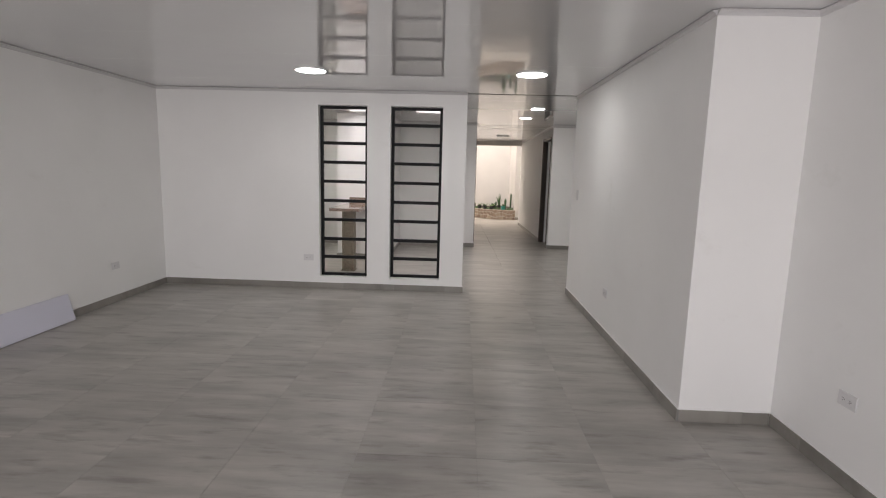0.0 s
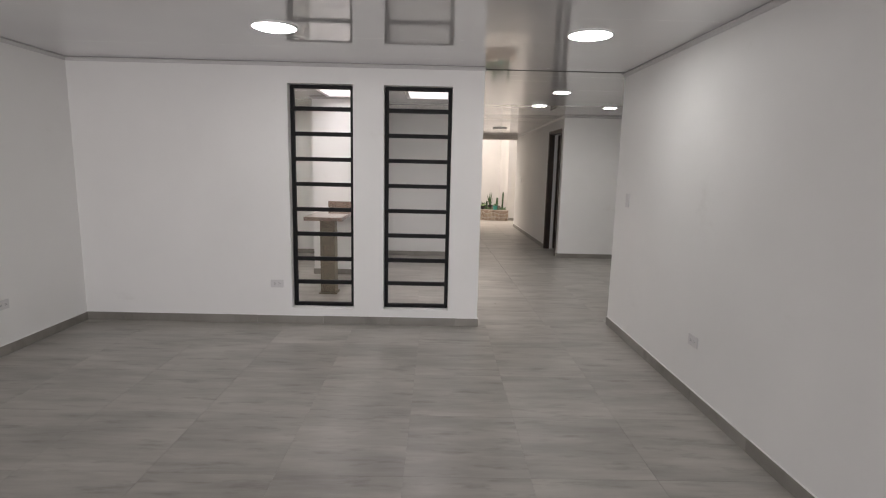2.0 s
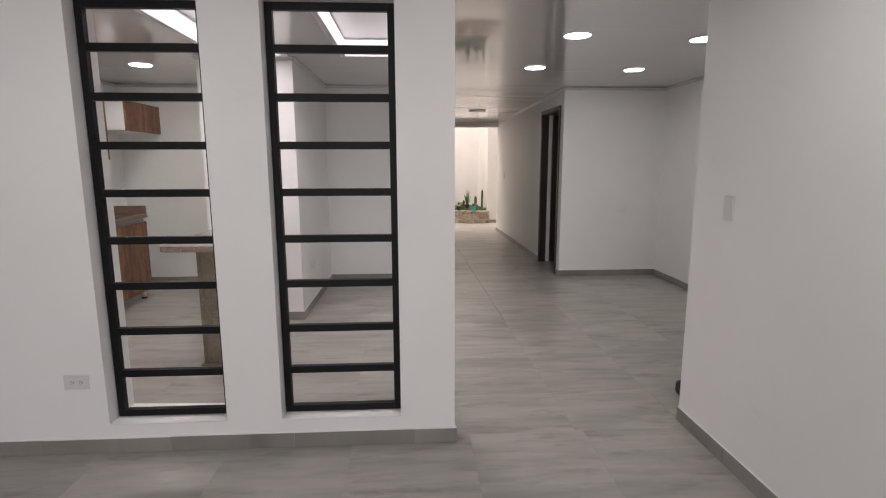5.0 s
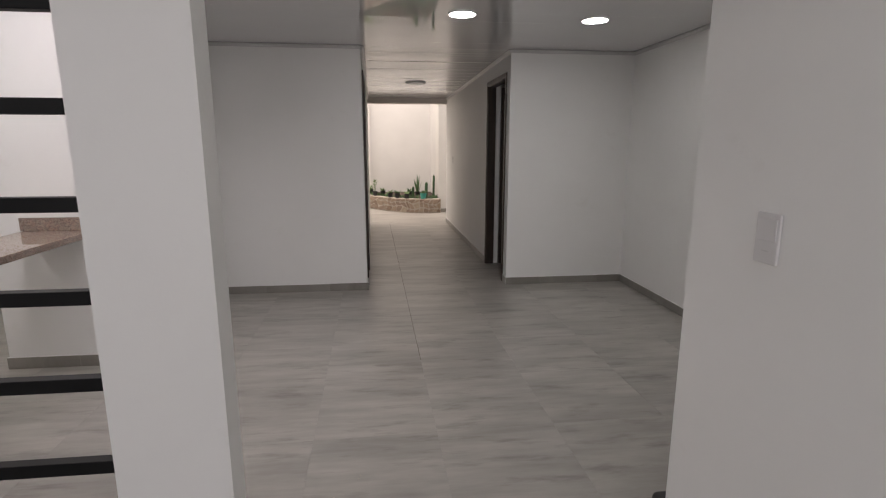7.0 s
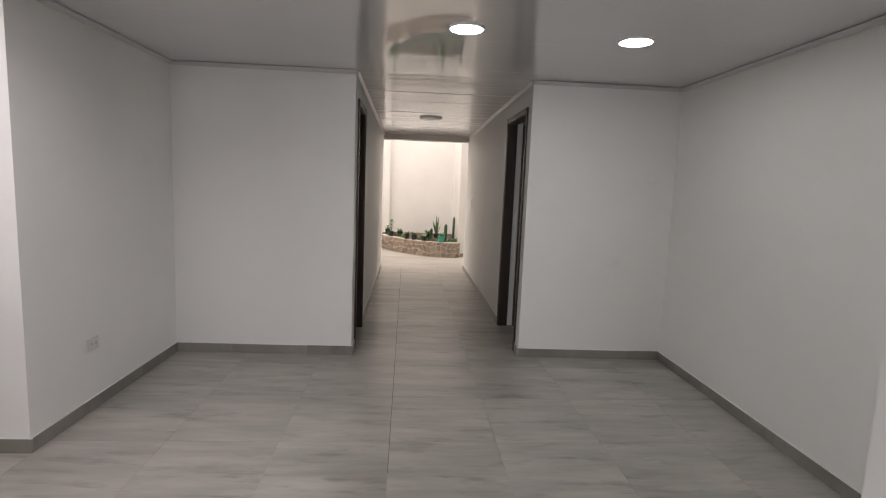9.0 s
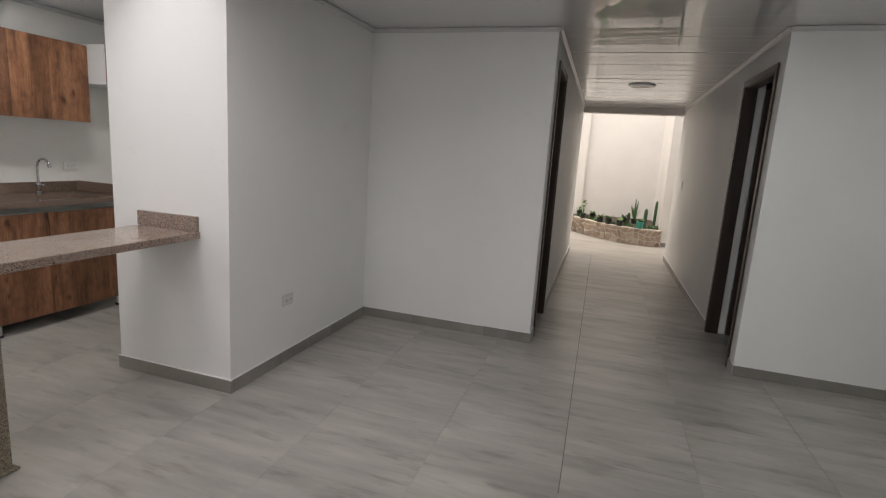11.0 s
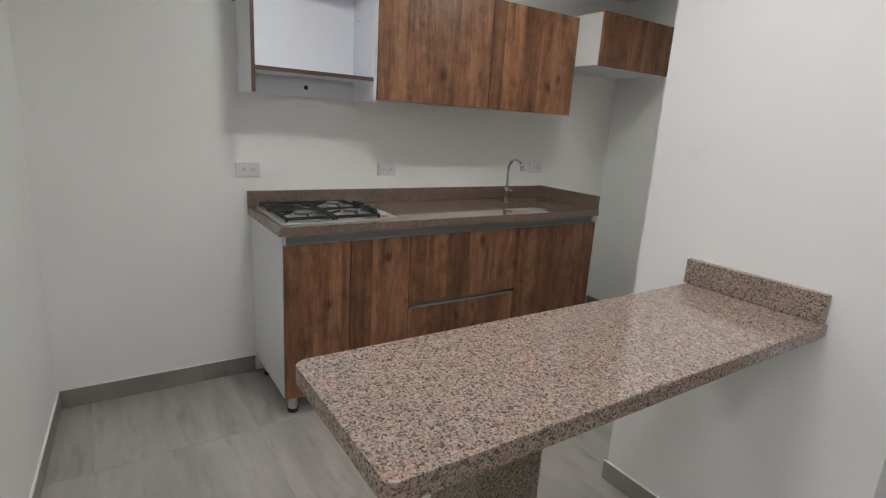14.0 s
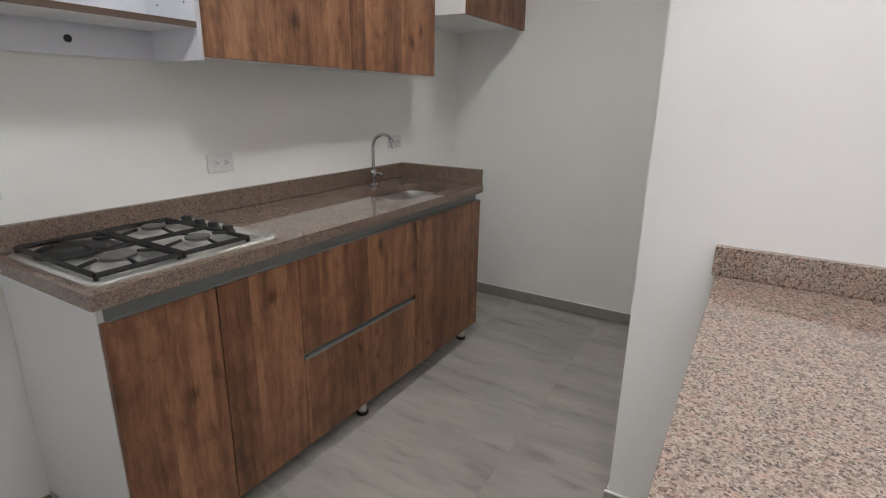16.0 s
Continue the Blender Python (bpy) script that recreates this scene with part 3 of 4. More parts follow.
# ---- doors of the hall ----
def hall_door(name, face, inside, depth, leaf, y0, y1):
    """A dark frame in the hall wall at x = face; inside: +1 or -1, the way into the room."""
    j, c = 0.035, 0.055
    d = thing(name, (face, (y0 + y1) / 2, 0), "dark brown wooden door frame with its leaf open", "door", "hall doors", "structure")
    sx = lambda a: face + inside * a
    rows = []
    lo, hi = sorted((sx(-0.004), sx(depth)))
    rows += [(lo, y0, 0.001, hi, y0 + j, DTOP), (lo, y1 - j, 0.001, hi, y1, DTOP), (lo, y0 + j, DTOP - j, hi, y1 - j, DTOP)]
    part("jamb", boxes(*rows, r=0.003), DOOR, d)
    lo, hi = sorted((sx(-0.014), sx(-0.001)))
    part("casing", boxes((lo, y0 - c + j, 0.001, hi, y0 + j - 0.006, DTOP + c - j), (lo, y1 - j + 0.006, 0.001, hi, y1 + c - j, DTOP + c - j), (lo, y0 + j - 0.006, DTOP - j + 0.006, hi, y1 - j + 0.006, DTOP + c - j), r=0.003), DOOR, d)
    if leaf:
        lo, hi = sorted((sx(0.14), sx(0.95)))
        lf = part("leaf", boxes((lo, y1 - 0.075, 0.012, hi, y1 - 0.04, DTOP - j - 0.004), r=0.003), DOOR, d)
        bm = turned([(0.0, 0), (0.024, 0.0), (0.024, 0.006), (0.010, 0.010), (0.010, 0.045), (0.024, 0.055), (0.026, 0.07), (0.0, 0.078)], 0, 0, 16)
        bmesh.ops.transform(bm, matrix=pose(sx(0.87), y1 - 0.075, 1.0, 90, 0, 0), verts=bm.verts)
        smooth(part("door_knob", bm, STEEL, lf, "round steel door knob"))
    return d


hall_door("door_1", 0.525, -1, 0.128, True, DL0, DL1)
hall_door("door_2", 1.945, 1, 0.085, True, DR0, DR1)


# ---- kitchen ----
def base_cabinet():
    c = thing("base_cabinet", (-2.970, 8.49, 0), "base cabinet with brown wood-print fronts and white sides", "cabinet")
    x0, x1, y0, y1, zb, zt = -3.248, -2.724, 7.508, 9.462, 0.097, 0.861
    for a in (y0, y1 - 0.016):
        part("side_panel", boxes((x0, a, zb, x1, a + 0.016, zt)), MELAMINE, c, "white melamine side panel")
    part("floor_panel", boxes((x0, y0 + 0.016, zb, x1, y1 - 0.016, zb + 0.016)), MELAMINE, c)
    part("back_panel", boxes((x0, y0 + 0.016, zb + 0.016, x0 + 0.008, y1 - 0.016, zt)), MELAMINE, c)
    for a in (8.122, 8.828):
        part("divider", boxes((x0 + 0.008, a, zb + 0.016, x1 - 0.024, a + 0.016, zt)), MELAMINE, c)
    part("handle_channel", boxes((x1 - 0.020, y0 + 0.017, 0.8195, x1 - 0.004, y1 - 0.017, 0.8615), (x1 - 0.004, y0 + 0.017, 0.8195, x1 + 0.016, y1 - 0.017, 0.8225), r=0.0008), CHANNEL, c, "grey aluminium grip channel")
    part("drawer_channel", boxes((x1 - 0.020, 8.141, 0.441, x1 - 0.006, 8.825, 0.467), (x1 - 0.006, 8.141, 0.4415, x1 + 0.019, 8.825, 0.4455), r=0.0008), CHANNEL, c, "grey aluminium grip channel")
    g = 0.0018
    for a, b in ((7.508, 7.816), (7.816, 8.130), (8.836, 9.462)):
        part("door", boxes((x1, a + g, zb - 0.004, x1 + 0.018, b - g, 0.818), r=0.0012), WOOD, c)
    for a, b in ((0.093, 0.441), (0.468, 0.820)):
        part("drawer_front", boxes((x1, 8.130 + g, a, x1 + 0.018, 8.836 - g, b), r=0.0012), WOOD, c)
    for y in (7.56, 8.50, 9.39):
        for x in (-2.765, -3.180):
            leg = part("leg", turned([(0.021, 0.018), (0.021, 0.06), (0.018, 0.097)], x, y, 20), STEEL, c, "short round metal leg")
            smooth(leg)
            smooth(part("foot", turned([(0.025, 0.0), (0.027, 0.004), (0.027, 0.014), (0.021, 0.018)], x, y, 20), RUBBER, leg))
    return c


base_cabinet()
SINK = (-3.055, 8.835, -2.772, 9.290)


def rounded(x0, y0, x1, y1, r, n=6):
    pts = []
    for cx, cy, a0 in ((x1 - r, y1 - r, 0), (x0 + r, y1 - r, 90), (x0 + r, y0 + r, 180), (x1 - r, y0 + r, 270)):
        for k in range(n + 1):
            a = radians(a0 + 90 * k / n)
            pts.append((cx + r * math.cos(a), cy + r * math.sin(a)))
    return pts


def plate_with_hole(outer, inner, z0, z1):
    bm = bmesh.new()
    edges = []
    for loop in (outer, inner):
        v = [bm.verts.new((*p, z1)) for p in loop]
        edges += [bm.edges.new((v[i], v[(i + 1) % len(v)])) for i in range(len(v))]
    bmesh.ops.triangle_fill(bm, edges=edges, use_beauty=True)
    got = bmesh.ops.extrude_face_region(bm, geom=bm.faces[:])
    bmesh.ops.translate(bm, verts=[g for g in got["geom"] if isinstance(g, bmesh.types.BMVert)], vec=(0, 0, z0 - z1))
    return bm


def worktop():
    w = thing("worktop", (-2.960, 8.48, 0.865), "brown speckled granite worktop with low upstand on the base cabinet", "worktop")
    part("slab", plate_with_hole(rounded(-3.247, 7.488, -2.690, 9.462, 0.004, 2), rounded(*SINK, 0.08), 0.8625, 0.902), BROWN_GRANITE, w)
    part("back_upstand", boxes((-3.248, 7.488, 0.9025, -3.227, 9.462, 0.981), r=0.002), BROWN_GRANITE, w)
    part("side_upstand", boxes((-3.227, 9.440, 0.9025, -2.696, 9.461, 0.985), r=0.002), BROWN_GRANITE, w)
    return w


worktop()


def sink():
    s = thing("sink", (-2.907, 9.06, 0.70), "small stainless steel sink bowl let into granite", "sink")
    bm = bmesh.new()
    x0, y0, x1, y1 = SINK
    rings = []
    for inset, z, r in ((-0.012, 0.8612, 0.085), (0.002, 0.8612, 0.08), (0.004, 0.856, 0.078), (0.008, 0.82, 0.076), (0.012, 0.74, 0.07), (0.03, 0.715, 0.05), (0.09, 0.708, 0.02)):
        rings.append([bm.verts.new((*p, z)) for p in rounded(x0 + inset, y0 + inset, x1 - inset, y1 - inset, r)])
    for a, b in zip(rings, rings[1:]):
        for i in range(len(a)):
            bm.faces.new((a[i], a[(i + 1) % len(a)], b[(i + 1) % len(a)], b[i]))
    bm.faces.new(rings[-1])
    smooth(part("bowl", bm, BOWL, s))
    smooth(part("drain", turned([(0.034, 0.7085), (0.034, 0.712), (0.024, 0.712), (0.020, 0.710), (0.0, 0.710)], (x0 + x1) / 2, (y0 + y1) / 2, 24), CHROME, s))
    return s


sink()


def faucet():
    x, y = -3.140, 9.08
    f = thing("faucet", (x, y, 0.905), "chrome gooseneck kitchen faucet on the worktop", "faucet")
    smooth(part("base", turned([(0.021, 0.9025), (0.021, 0.911), (0.013, 0.918), (0.011, 0.945), (0.015, 0.952), (0.017, 0.965), (0.015, 0.980), (0.010, 0.988), (0.0, 0.990)], x, y, 24), CHROME, f))
    r = 0.066
    pts = [(x, y, 0.985), (x, y, 1.06)] + [(x + r - r * math.cos(a), y, 1.102 + r * math.sin(a)) for a in [math.pi * k / 14 for k in range(13)]]
    smooth(part("spout", tube(bmesh.new(), pts, 0.0085, 14), CHROME, f))
    ex, ez = pts[-1][0], pts[-1][2]
    smooth(part("nozzle", tube(bmesh.new(), [(ex - 0.003, y, ez + 0.004), (ex + 0.003, y, ez - 0.012), (ex + 0.006, y, ez - 0.026)], [0.0095, 0.0115, 0.0115], 16), CHROME, f))
    smooth(part("lever", tube(bmesh.new(), [(x + 0.010, y, 0.966), (x + 0.030, y + 0.006, 0.970), (x + 0.048, y + 0.012, 0.962)], [0.008, 0.0075, 0.009], 12), CHROME, f))
    return f


faucet()


def hob():
    x0, y0, x1, y1, z = -3.205, 7.515, -2.735, 8.085, 0.9025
    h = thing("gas_hob", ((x0 + x1) / 2, (y0 + y1) / 2, z), "stainless steel hob with three gas burners and one hotplate", "hob")
    bm = bmesh.new()
    rings = []
    for inset, dz, r in ((0.0, 0.0, 0.03), (0.0, 0.004, 0.03), (0.006, 0.009, 0.028), (0.018, 0.009, 0.02), (0.026, 0.004, 0.016)):
        rings.append([bm.verts.new((*p, z + dz)) for p in rounded(x0 + inset, y0 + inset, x1 - inset, y1 - inset, r)])
    for a, b in zip(rings, rings[1:]):
        for i in range(len(a)):
            bm.faces.new((a[i], a[(i + 1) % len(a)], b[(i + 1) % len(a)], b[i]))
    bm.faces.new(rings[0][::-1]), bm.faces.new(rings[-1])
    smooth(part("tray", bm, TRAY, h))
    t = z + 0.004
    for bx, by, s in ((-2.860, 7.645, 1.30), (-2.855, 7.875, 1.02), (-3.085, 7.875, 1.02)):
        b = part("burner", turned([(0.050 * s, t), (0.047 * s, t + 0.004), (0.037 * s, t + 0.006), (0.036 * s, t + 0.013), (0.039 * s, t + 0.014), (0.039 * s, t + 0.020), (0.034 * s, t + 0.022), (0.0, t + 0.022)], bx, by, 28), TRAY, h)
        smooth(b)
        smooth(part("burner_cap", turned([(0.033 * s, t + 0.0225), (0.036 * s, t + 0.024), (0.035 * s, t + 0.030), (0.022 * s, t + 0.032), (0.0, t + 0.032)], bx, by, 28), CAP, b, "dull steel burner cap"))
    smooth(part("hotplate", turned([(0.088, t), (0.088, t + 0.010), (0.080, t + 0.014), (0.030, t + 0.014), (0.026, t + 0.012), (0.0, t + 0.012)], -3.085, 7.63, 32), IRON, h, "black electric hotplate"))
    # two grates, each a frame with fingers towards the burners
    for gy0, gy1, by in ((7.538, 7.752, 7.642), (7.766, 7.978, 7.875)):
        bm = bmesh.new()
        gz, gx0, gx1 = t + 0.018, -3.182, -2.758
        for a, b in (((gx0, gy0), (gx1, gy0)), ((gx1, gy0), (gx1, gy1)), ((gx1, gy1), (gx0, gy1)), ((gx0, gy1), (gx0, gy0)), ((-2.970, gy0), (-2.970, gy1))):
            tube(bm, [(*a, gz), (*b, gz)], 0.0072, 8)
        for bx in (-2.855, -3.085):
            for dx, dy in ((1, 0), (-1, 0), (0, 1), (0, -1)):
                far = (gx1 if dx > 0 and bx > -3 else -2.970 if bx > -3 and dx < 0 else -2.970 if dx > 0 else gx0, by) if dx else (bx, gy1 if dy > 0 else gy0)
                tube(bm, [(far[0], far[1], gz), (bx + dx * 0.052, by + dy * 0.052, gz + 0.009)], [0.0052, 0.0046], 6)
        for cx in (gx0, gx1):
            for cy in (gy0, gy1):
                tube(bm, [(cx, cy, t), (cx, cy, gz)], 0.0065, 6)
        smooth(part("grate", bm, IRON, h, "black cast iron pan grate"))
    for k, kx in enumerate((-3.140, -3.065, -2.990, -2.915)):
        smooth(part("knob", turned([(0.023, t), (0.023, t + 0.006), (0.018, t + 0.009), (0.017, t + 0.024), (0.014, t + 0.027), (0.0, t + 0.027)], kx, 8.025, 20), RUBBER, h, "black control knob"))
    part("badge", boxes((-2.830, 8.005, t + 0.0003, -2.780, 8.05, t + 0.0012)), CHANNEL, h)
    return h


hob()


def wall_cabinets():
    x0, xf, zt = -3.248, -2.990, 2.032
    # open unit
    c = thing("open_wall_cabinet", (-3.110, 7.76, 1.46), "white open wall cabinet with brown edges and one shelf", "cabinet")
    y0, y1, zb, t = 7.463, 8.058, 1.450, 0.016
    part("side_panel", boxes((x0, y0, zb, xf, y0 + t, zt)), MELAMINE, c)
    part("side_panel", boxes((x0, y1 - t, zb, xf, y1, zt)), BACKING, c)
    part("top_panel", boxes((x0, y0 + t, zt - t, xf, y1 - t, zt)), BACKING, c)
    part("back_panel", boxes((x0, y0 + t, zb + 0.012, x0 + 0.006, y1 - t, zt - t)), BACKING, c)
    sh = part("shelf", boxes((x0 + 0.006, y0 + t, 1.545, xf - 0.004, y1 - t, 1.561)), MELAMINE, c)
    part("edge_band", boxes((xf - 0.004, y0 + t, 1.544, xf + 0.001, y1 - t, 1.562)), EDGE, sh, "brown edge band")
    part("front_edge", boxes((xf, y0, zb, xf + 0.002, y0 + t, zt)), EDGE, c, "brown edge band")
    part("front_edge", boxes((xf, y0 + t, zt - t, xf + 0.002, y1, zt)), EDGE, c, "brown edge band")
    part("rear_rail", boxes((x0 + 0.006, y0 + t, zb + 0.002, x0 + 0.016, y1 - t, 1.530)), BACKING, c, "grey-white rear rail")
    bm = turned([(0.0, 0), (0.011, 0.0), (0.011, 0.002), (0.0, 0.002)], 0, 0, 14)
    bmesh.ops.transform(bm, matrix=pose(x0 + 0.0165, 7.785, 1.498, 0, 90, 0), verts=bm.verts)
    part("cable_hole", bm, SLOT, c, "black cable hole")
    for yy, zz in ((y1 - t - 0.0008, 1.62), (y1 - t - 0.0008, 1.84)):
        for xx in (-3.180, -3.040):
            part("pin_hole", boxes((xx - 0.003, yy, zz - 0.003, xx + 0.003, yy + 0.0006, zz + 0.003)), SLOT, c)
    # two-door unit
    c = thing("wall_cabinet", (-3.110, 8.73, 1.465), "wall cabinet with two brown wood-print doors", "cabinet", "wall cabinets")
    part("body", boxes((x0, 8.059, 1.467, xf - 0.004, 9.396, zt - 0.002)), MELAMINE, c, "white melamine carcass")
    for a, b in ((8.059, 8.745), (8.745, 9.403)):
        part("door", boxes((xf - 0.003, a + 0.0015, 1.460, xf + 0.015, b - 0.0015, zt + 0.004), r=0.0012), WOOD, c)
    # deep unit over the empty fridge bay
    c = thing("deep_wall_cabinet", (-3.020, 9.79, 1.75), "short deep wall cabinet with brown front above an empty bay", "cabinet", "wall cabinets")
    part("body", boxes((x0, 9.411, 1.757, -2.805, 10.137, zt + 0.02)), MELAMINE, c, "white melamine carcass")
    part("door", boxes((-2.804, 9.412, 1.753, -2.786, 10.136, zt + 0.024), r=0.0012), WOOD, c)


wall_cabinets()


def rounded_slab(x0, y0, x1, y1, z0, z1, r, ease):
    """A slab with rounded upright corners at its free end (low y) and eased edges."""
    n = 6
    loop = [(x1, y1), (x0, y1)]
    for cx, cy, a0 in ((x0 + r, y0 + r, 180), (x1 - r, y0 + r, 270)):
        loop += [(cx + r * math.cos(radians(a0 + 90 * k / n)), cy + r * math.sin(radians(a0 + 90 * k / n))) for k in range(n + 1)]
    bm = bmesh.new()
    lo, hi = [[bm.verts.new((*p, z)) for p in loop] for z in (z0, z1)]
    m = len(loop)
    bm.faces.new(lo[::-1]), bm.faces.new(hi)
    for i in range(m):
        bm.faces.new((lo[i], lo[(i + 1) % m], hi[(i + 1) % m], hi[i]))
    rims = [e for e in bm.edges if abs(e.verts[0].co.z - e.verts[1].co.z) < 1e-6]
    bmesh.ops.bevel(bm, geom=rims, offset=ease, segments=2, affect="EDGES", profile=0.5)
    return bm


def breakfast_bar():
    b = thing("breakfast_bar", (-1.28, 7.84, 0), "pink-brown speckled granite breakfast bar on a granite post", "bar counter")
    part("slab", rounded_slab(-1.493, 7.172, -1.087, 8.509, 0.859, 0.897, 0.022, 0.004), GRANITE, b)
    part("upstand", boxes((-1.502, 8.487, 0.8975, -1.094, 8.509, 0.979), r=0.002), GRANITE, b)
    px0, px1, py0, py1, pt = -1.376, -1.212, 7.437, 7.592, 0.8585
    for row in ((px0, py0, 0.0127, px0 + 0.02, py1, pt), (px0 + 0.02, py0 + 0.005, 0.0127, px1 - 0.02, py0 + 0.023, pt), (px0 + 0.02, py1 - 0.023, 0.0127, px1 - 0.02, py1 - 0.005, pt), (px1 - 0.02, py0, 0.0127, px1, py1, pt)):
        part("post_panel", boxes(row, r=0.0015), ROUGH_GRANITE, b, "unpolished granite post panel")
    part("base_plate", boxes((px0 - 0.019, py0 - 0.018, 0.0005, px1 + 0.019, py1 + 0.016, 0.0125), r=0.002), ROUGH_GRANITE, b)
    return b


breakfast_bar()


# ---- fixtures ----
def disc_lamp(x, y, r, lit=True, face=None):
    top = ceil_at(y)
    l = thing("ceiling_lamp", (x, y, top), "round flush led ceiling lamp, lit" if lit else "round flush ceiling lamp, switched off", "ceiling lamp", "ceiling lamps")
    smooth(part("rim", turned([(r, top + 0.002), (r, top - 0.008), (r - 0.004, top - 0.012), (r - 0.010, top - 0.012), (r - 0.010, top - 0.005), (0, top - 0.005)], x, y, 40), LEDRIM, l))
    smooth(part("diffuser", turned([(r - 0.0105, top - 0.0055), (r - 0.0105, top - 0.0105), (r * 0.6, top - 0.0115), (0, top - 0.012)], x, y, 40), face or (LED if lit else UNLIT), l, "glowing white diffuser" if lit else "dull white diffuser"))
    return l


for x, y, r in ((-1.12, 5.14, 0.143), (0.878, 5.14, 0.143), (1.287, 7.63, 0.100), (1.275, 8.87, 0.100), (2.257, 8.94, 0.100), (2.24, 7.70, 0.100)):
    disc_lamp(x, y, r, face=LED_LIVING if r > 0.12 else None)
# unseen lamp, assumed by symmetry and added to brighten the kitchen
disc_lamp(-2.33, 7.66, 0.100, face=LED_KITCHEN)
disc_lamp(-2.33, 8.88, 0.100, face=LED_KITCHEN)
disc_lamp(1.215, 12.55, 0.14, False)


def on_wall(bm, x, y, z, facing):
    """Moves a plate built in the x-z plane, front towards -y, onto a wall."""
    bmesh.ops.transform(bm, matrix=pose(x, y, z, 0, 0, {"S": 0, "E": 90, "N": 180, "W": -90}[facing]), verts=bm.verts)
    return bm


def outlet(x, y, z, facing):
    o = thing("wall_outlet", (x, y, z), "white double wall outlet plate", "outlet", "wall outlets")
    part("plate", on_wall(boxes((-0.058, -0.008, -0.036, 0.058, -0.0005, 0.036), r=0.003), x, y, z, facing), PLATE, o)
    for cx in (-0.021, 0.021):
        part("socket", on_wall(boxes((cx - 0.017, -0.0098, -0.017, cx + 0.017, -0.0081, 0.017), r=0.0006), x, y, z, facing), PLATE, o)
        rows = [(cx - 0.006, -0.0104, 0.0045, cx + 0.003, -0.0099, 0.0070), (cx - 0.006, -0.0104, -0.0070, cx + 0.003, -0.0099, -0.0045), (cx + 0.006, -0.0104, -0.0025, cx + 0.011, -0.0099, 0.0025)]
        part("slots", on_wall(boxes(*rows), x, y, z, facing), SLOT, o)
    return o


def switch(x, y, z, facing):
    o = thing("light_switch", (x, y, z), "white rocker light switch plate", "switch", "light switches")
    part("plate", on_wall(boxes((-0.037, -0.008, -0.058, 0.037, -0.0005, 0.058), r=0.003), x, y, z, facing), PLATE, o)
    part("rocker", on_wall(boxes((-0.030, -0.0105, -0.005, 0.030, -0.0081, 0.045), r=0.001), x, y, z, facing), PLATE, o)
    part("mark", on_wall(boxes((-0.010, -0.0086, -0.030, 0.010, -0.0081, -0.027)), x, y, z, facing), TRIM, o)
    return o


for row in ((-3.262, 5.416, 0.378, "E"), (-1.516, 6.315, 0.372, "S"), (1.590, 4.86, 0.39, "W"), (2.137, 2.684, 0.409, "W"), (-0.899, 9.036, 0.410, "E"),
            (-3.25, 7.495, 1.088, "E"), (-3.25, 8.260, 1.090, "E"), (-3.25, 9.412, 1.105, "E")):
    outlet(*row)
switch(1.579, 6.166, 1.204, "W")
switch(1.945, 13.9, 1.18, "W")


def cable_box():
    o = thing("cable_outlet", (-3.25, 7.45, 1.88), "small black cable opening in the kitchen wall", "outlet")
    part("opening", boxes((-3.2494, 7.444, 1.850, -3.2465, 7.459, 1.905), r=0.0005), SLOT, o)
    return o


cable_box()


def leaning_board():
    bm = boxes((-0.009, 2.55, 0, 0.009, 4.735, 0.245), r=0.002)
    bmesh.ops.transform(bm, matrix=pose(-3.195, 0, 0.004, 0, -14, 0), verts=bm.verts)
    return solid("leaning_board", bm, BOARD, "pale lilac-white board leaning low against the wall", "board", at=(-3.25, 3.6, 0))


leaning_board()


def dark_object():
    bm = bmesh.new()
    box(bm, 1.722, 6.700, 0.0015, 1.93, 6.80, 0.090, r=0.025, seg=4)
    return smooth(solid("floor_bag", bm, RUBBER, "small black rounded pouch lying on the floor", "bag", at=(1.83, 6.75, 0)), 60)


dark_object()


def crumbs():
    """Grit left on the floor by the builders."""
    rng = random.Random(8)
    bm = bmesh.new()
    spots = [(-1.75, 8.05), (-1.15, 8.25), (-2.30, 8.60), (-1.9, 7.4), (0.5, 7.1), (1.9, 9.6), (-0.4, 9.2), (-2.6, 7.1), (-1.6, 9.0), (0.9, 8.1)]
    for x, y in spots:
        for k in range(3):
            cx, cy, r = x + rng.uniform(-0.12, 0.12), y + rng.uniform(-0.12, 0.12), rng.uniform(0.002, 0.0045)
            tmp = bmesh.new()
            bmesh.ops.create_icosphere(tmp, subdivisions=1, radius=r)
            for v in tmp.verts:
                v.co *= rng.uniform(0.6, 1.2)
                v.co.z *= 0.6
            bmesh.ops.translate(tmp, verts=tmp.verts, vec=(cx, cy, r * 0.45))
            merge(bm, tmp)
    return solid("floor_grit", bm, MORTAR, "tiny crumbs of mortar on the floor", "debris", "stuff")


crumbs()


# ---- patio planter ----
def bend(u):
    """The planter's curved front, u from 0 to 1."""
    return Vector((0.38 + 1.635 * u, 17.3 - 3.0 * u + 1.8 * u * u))


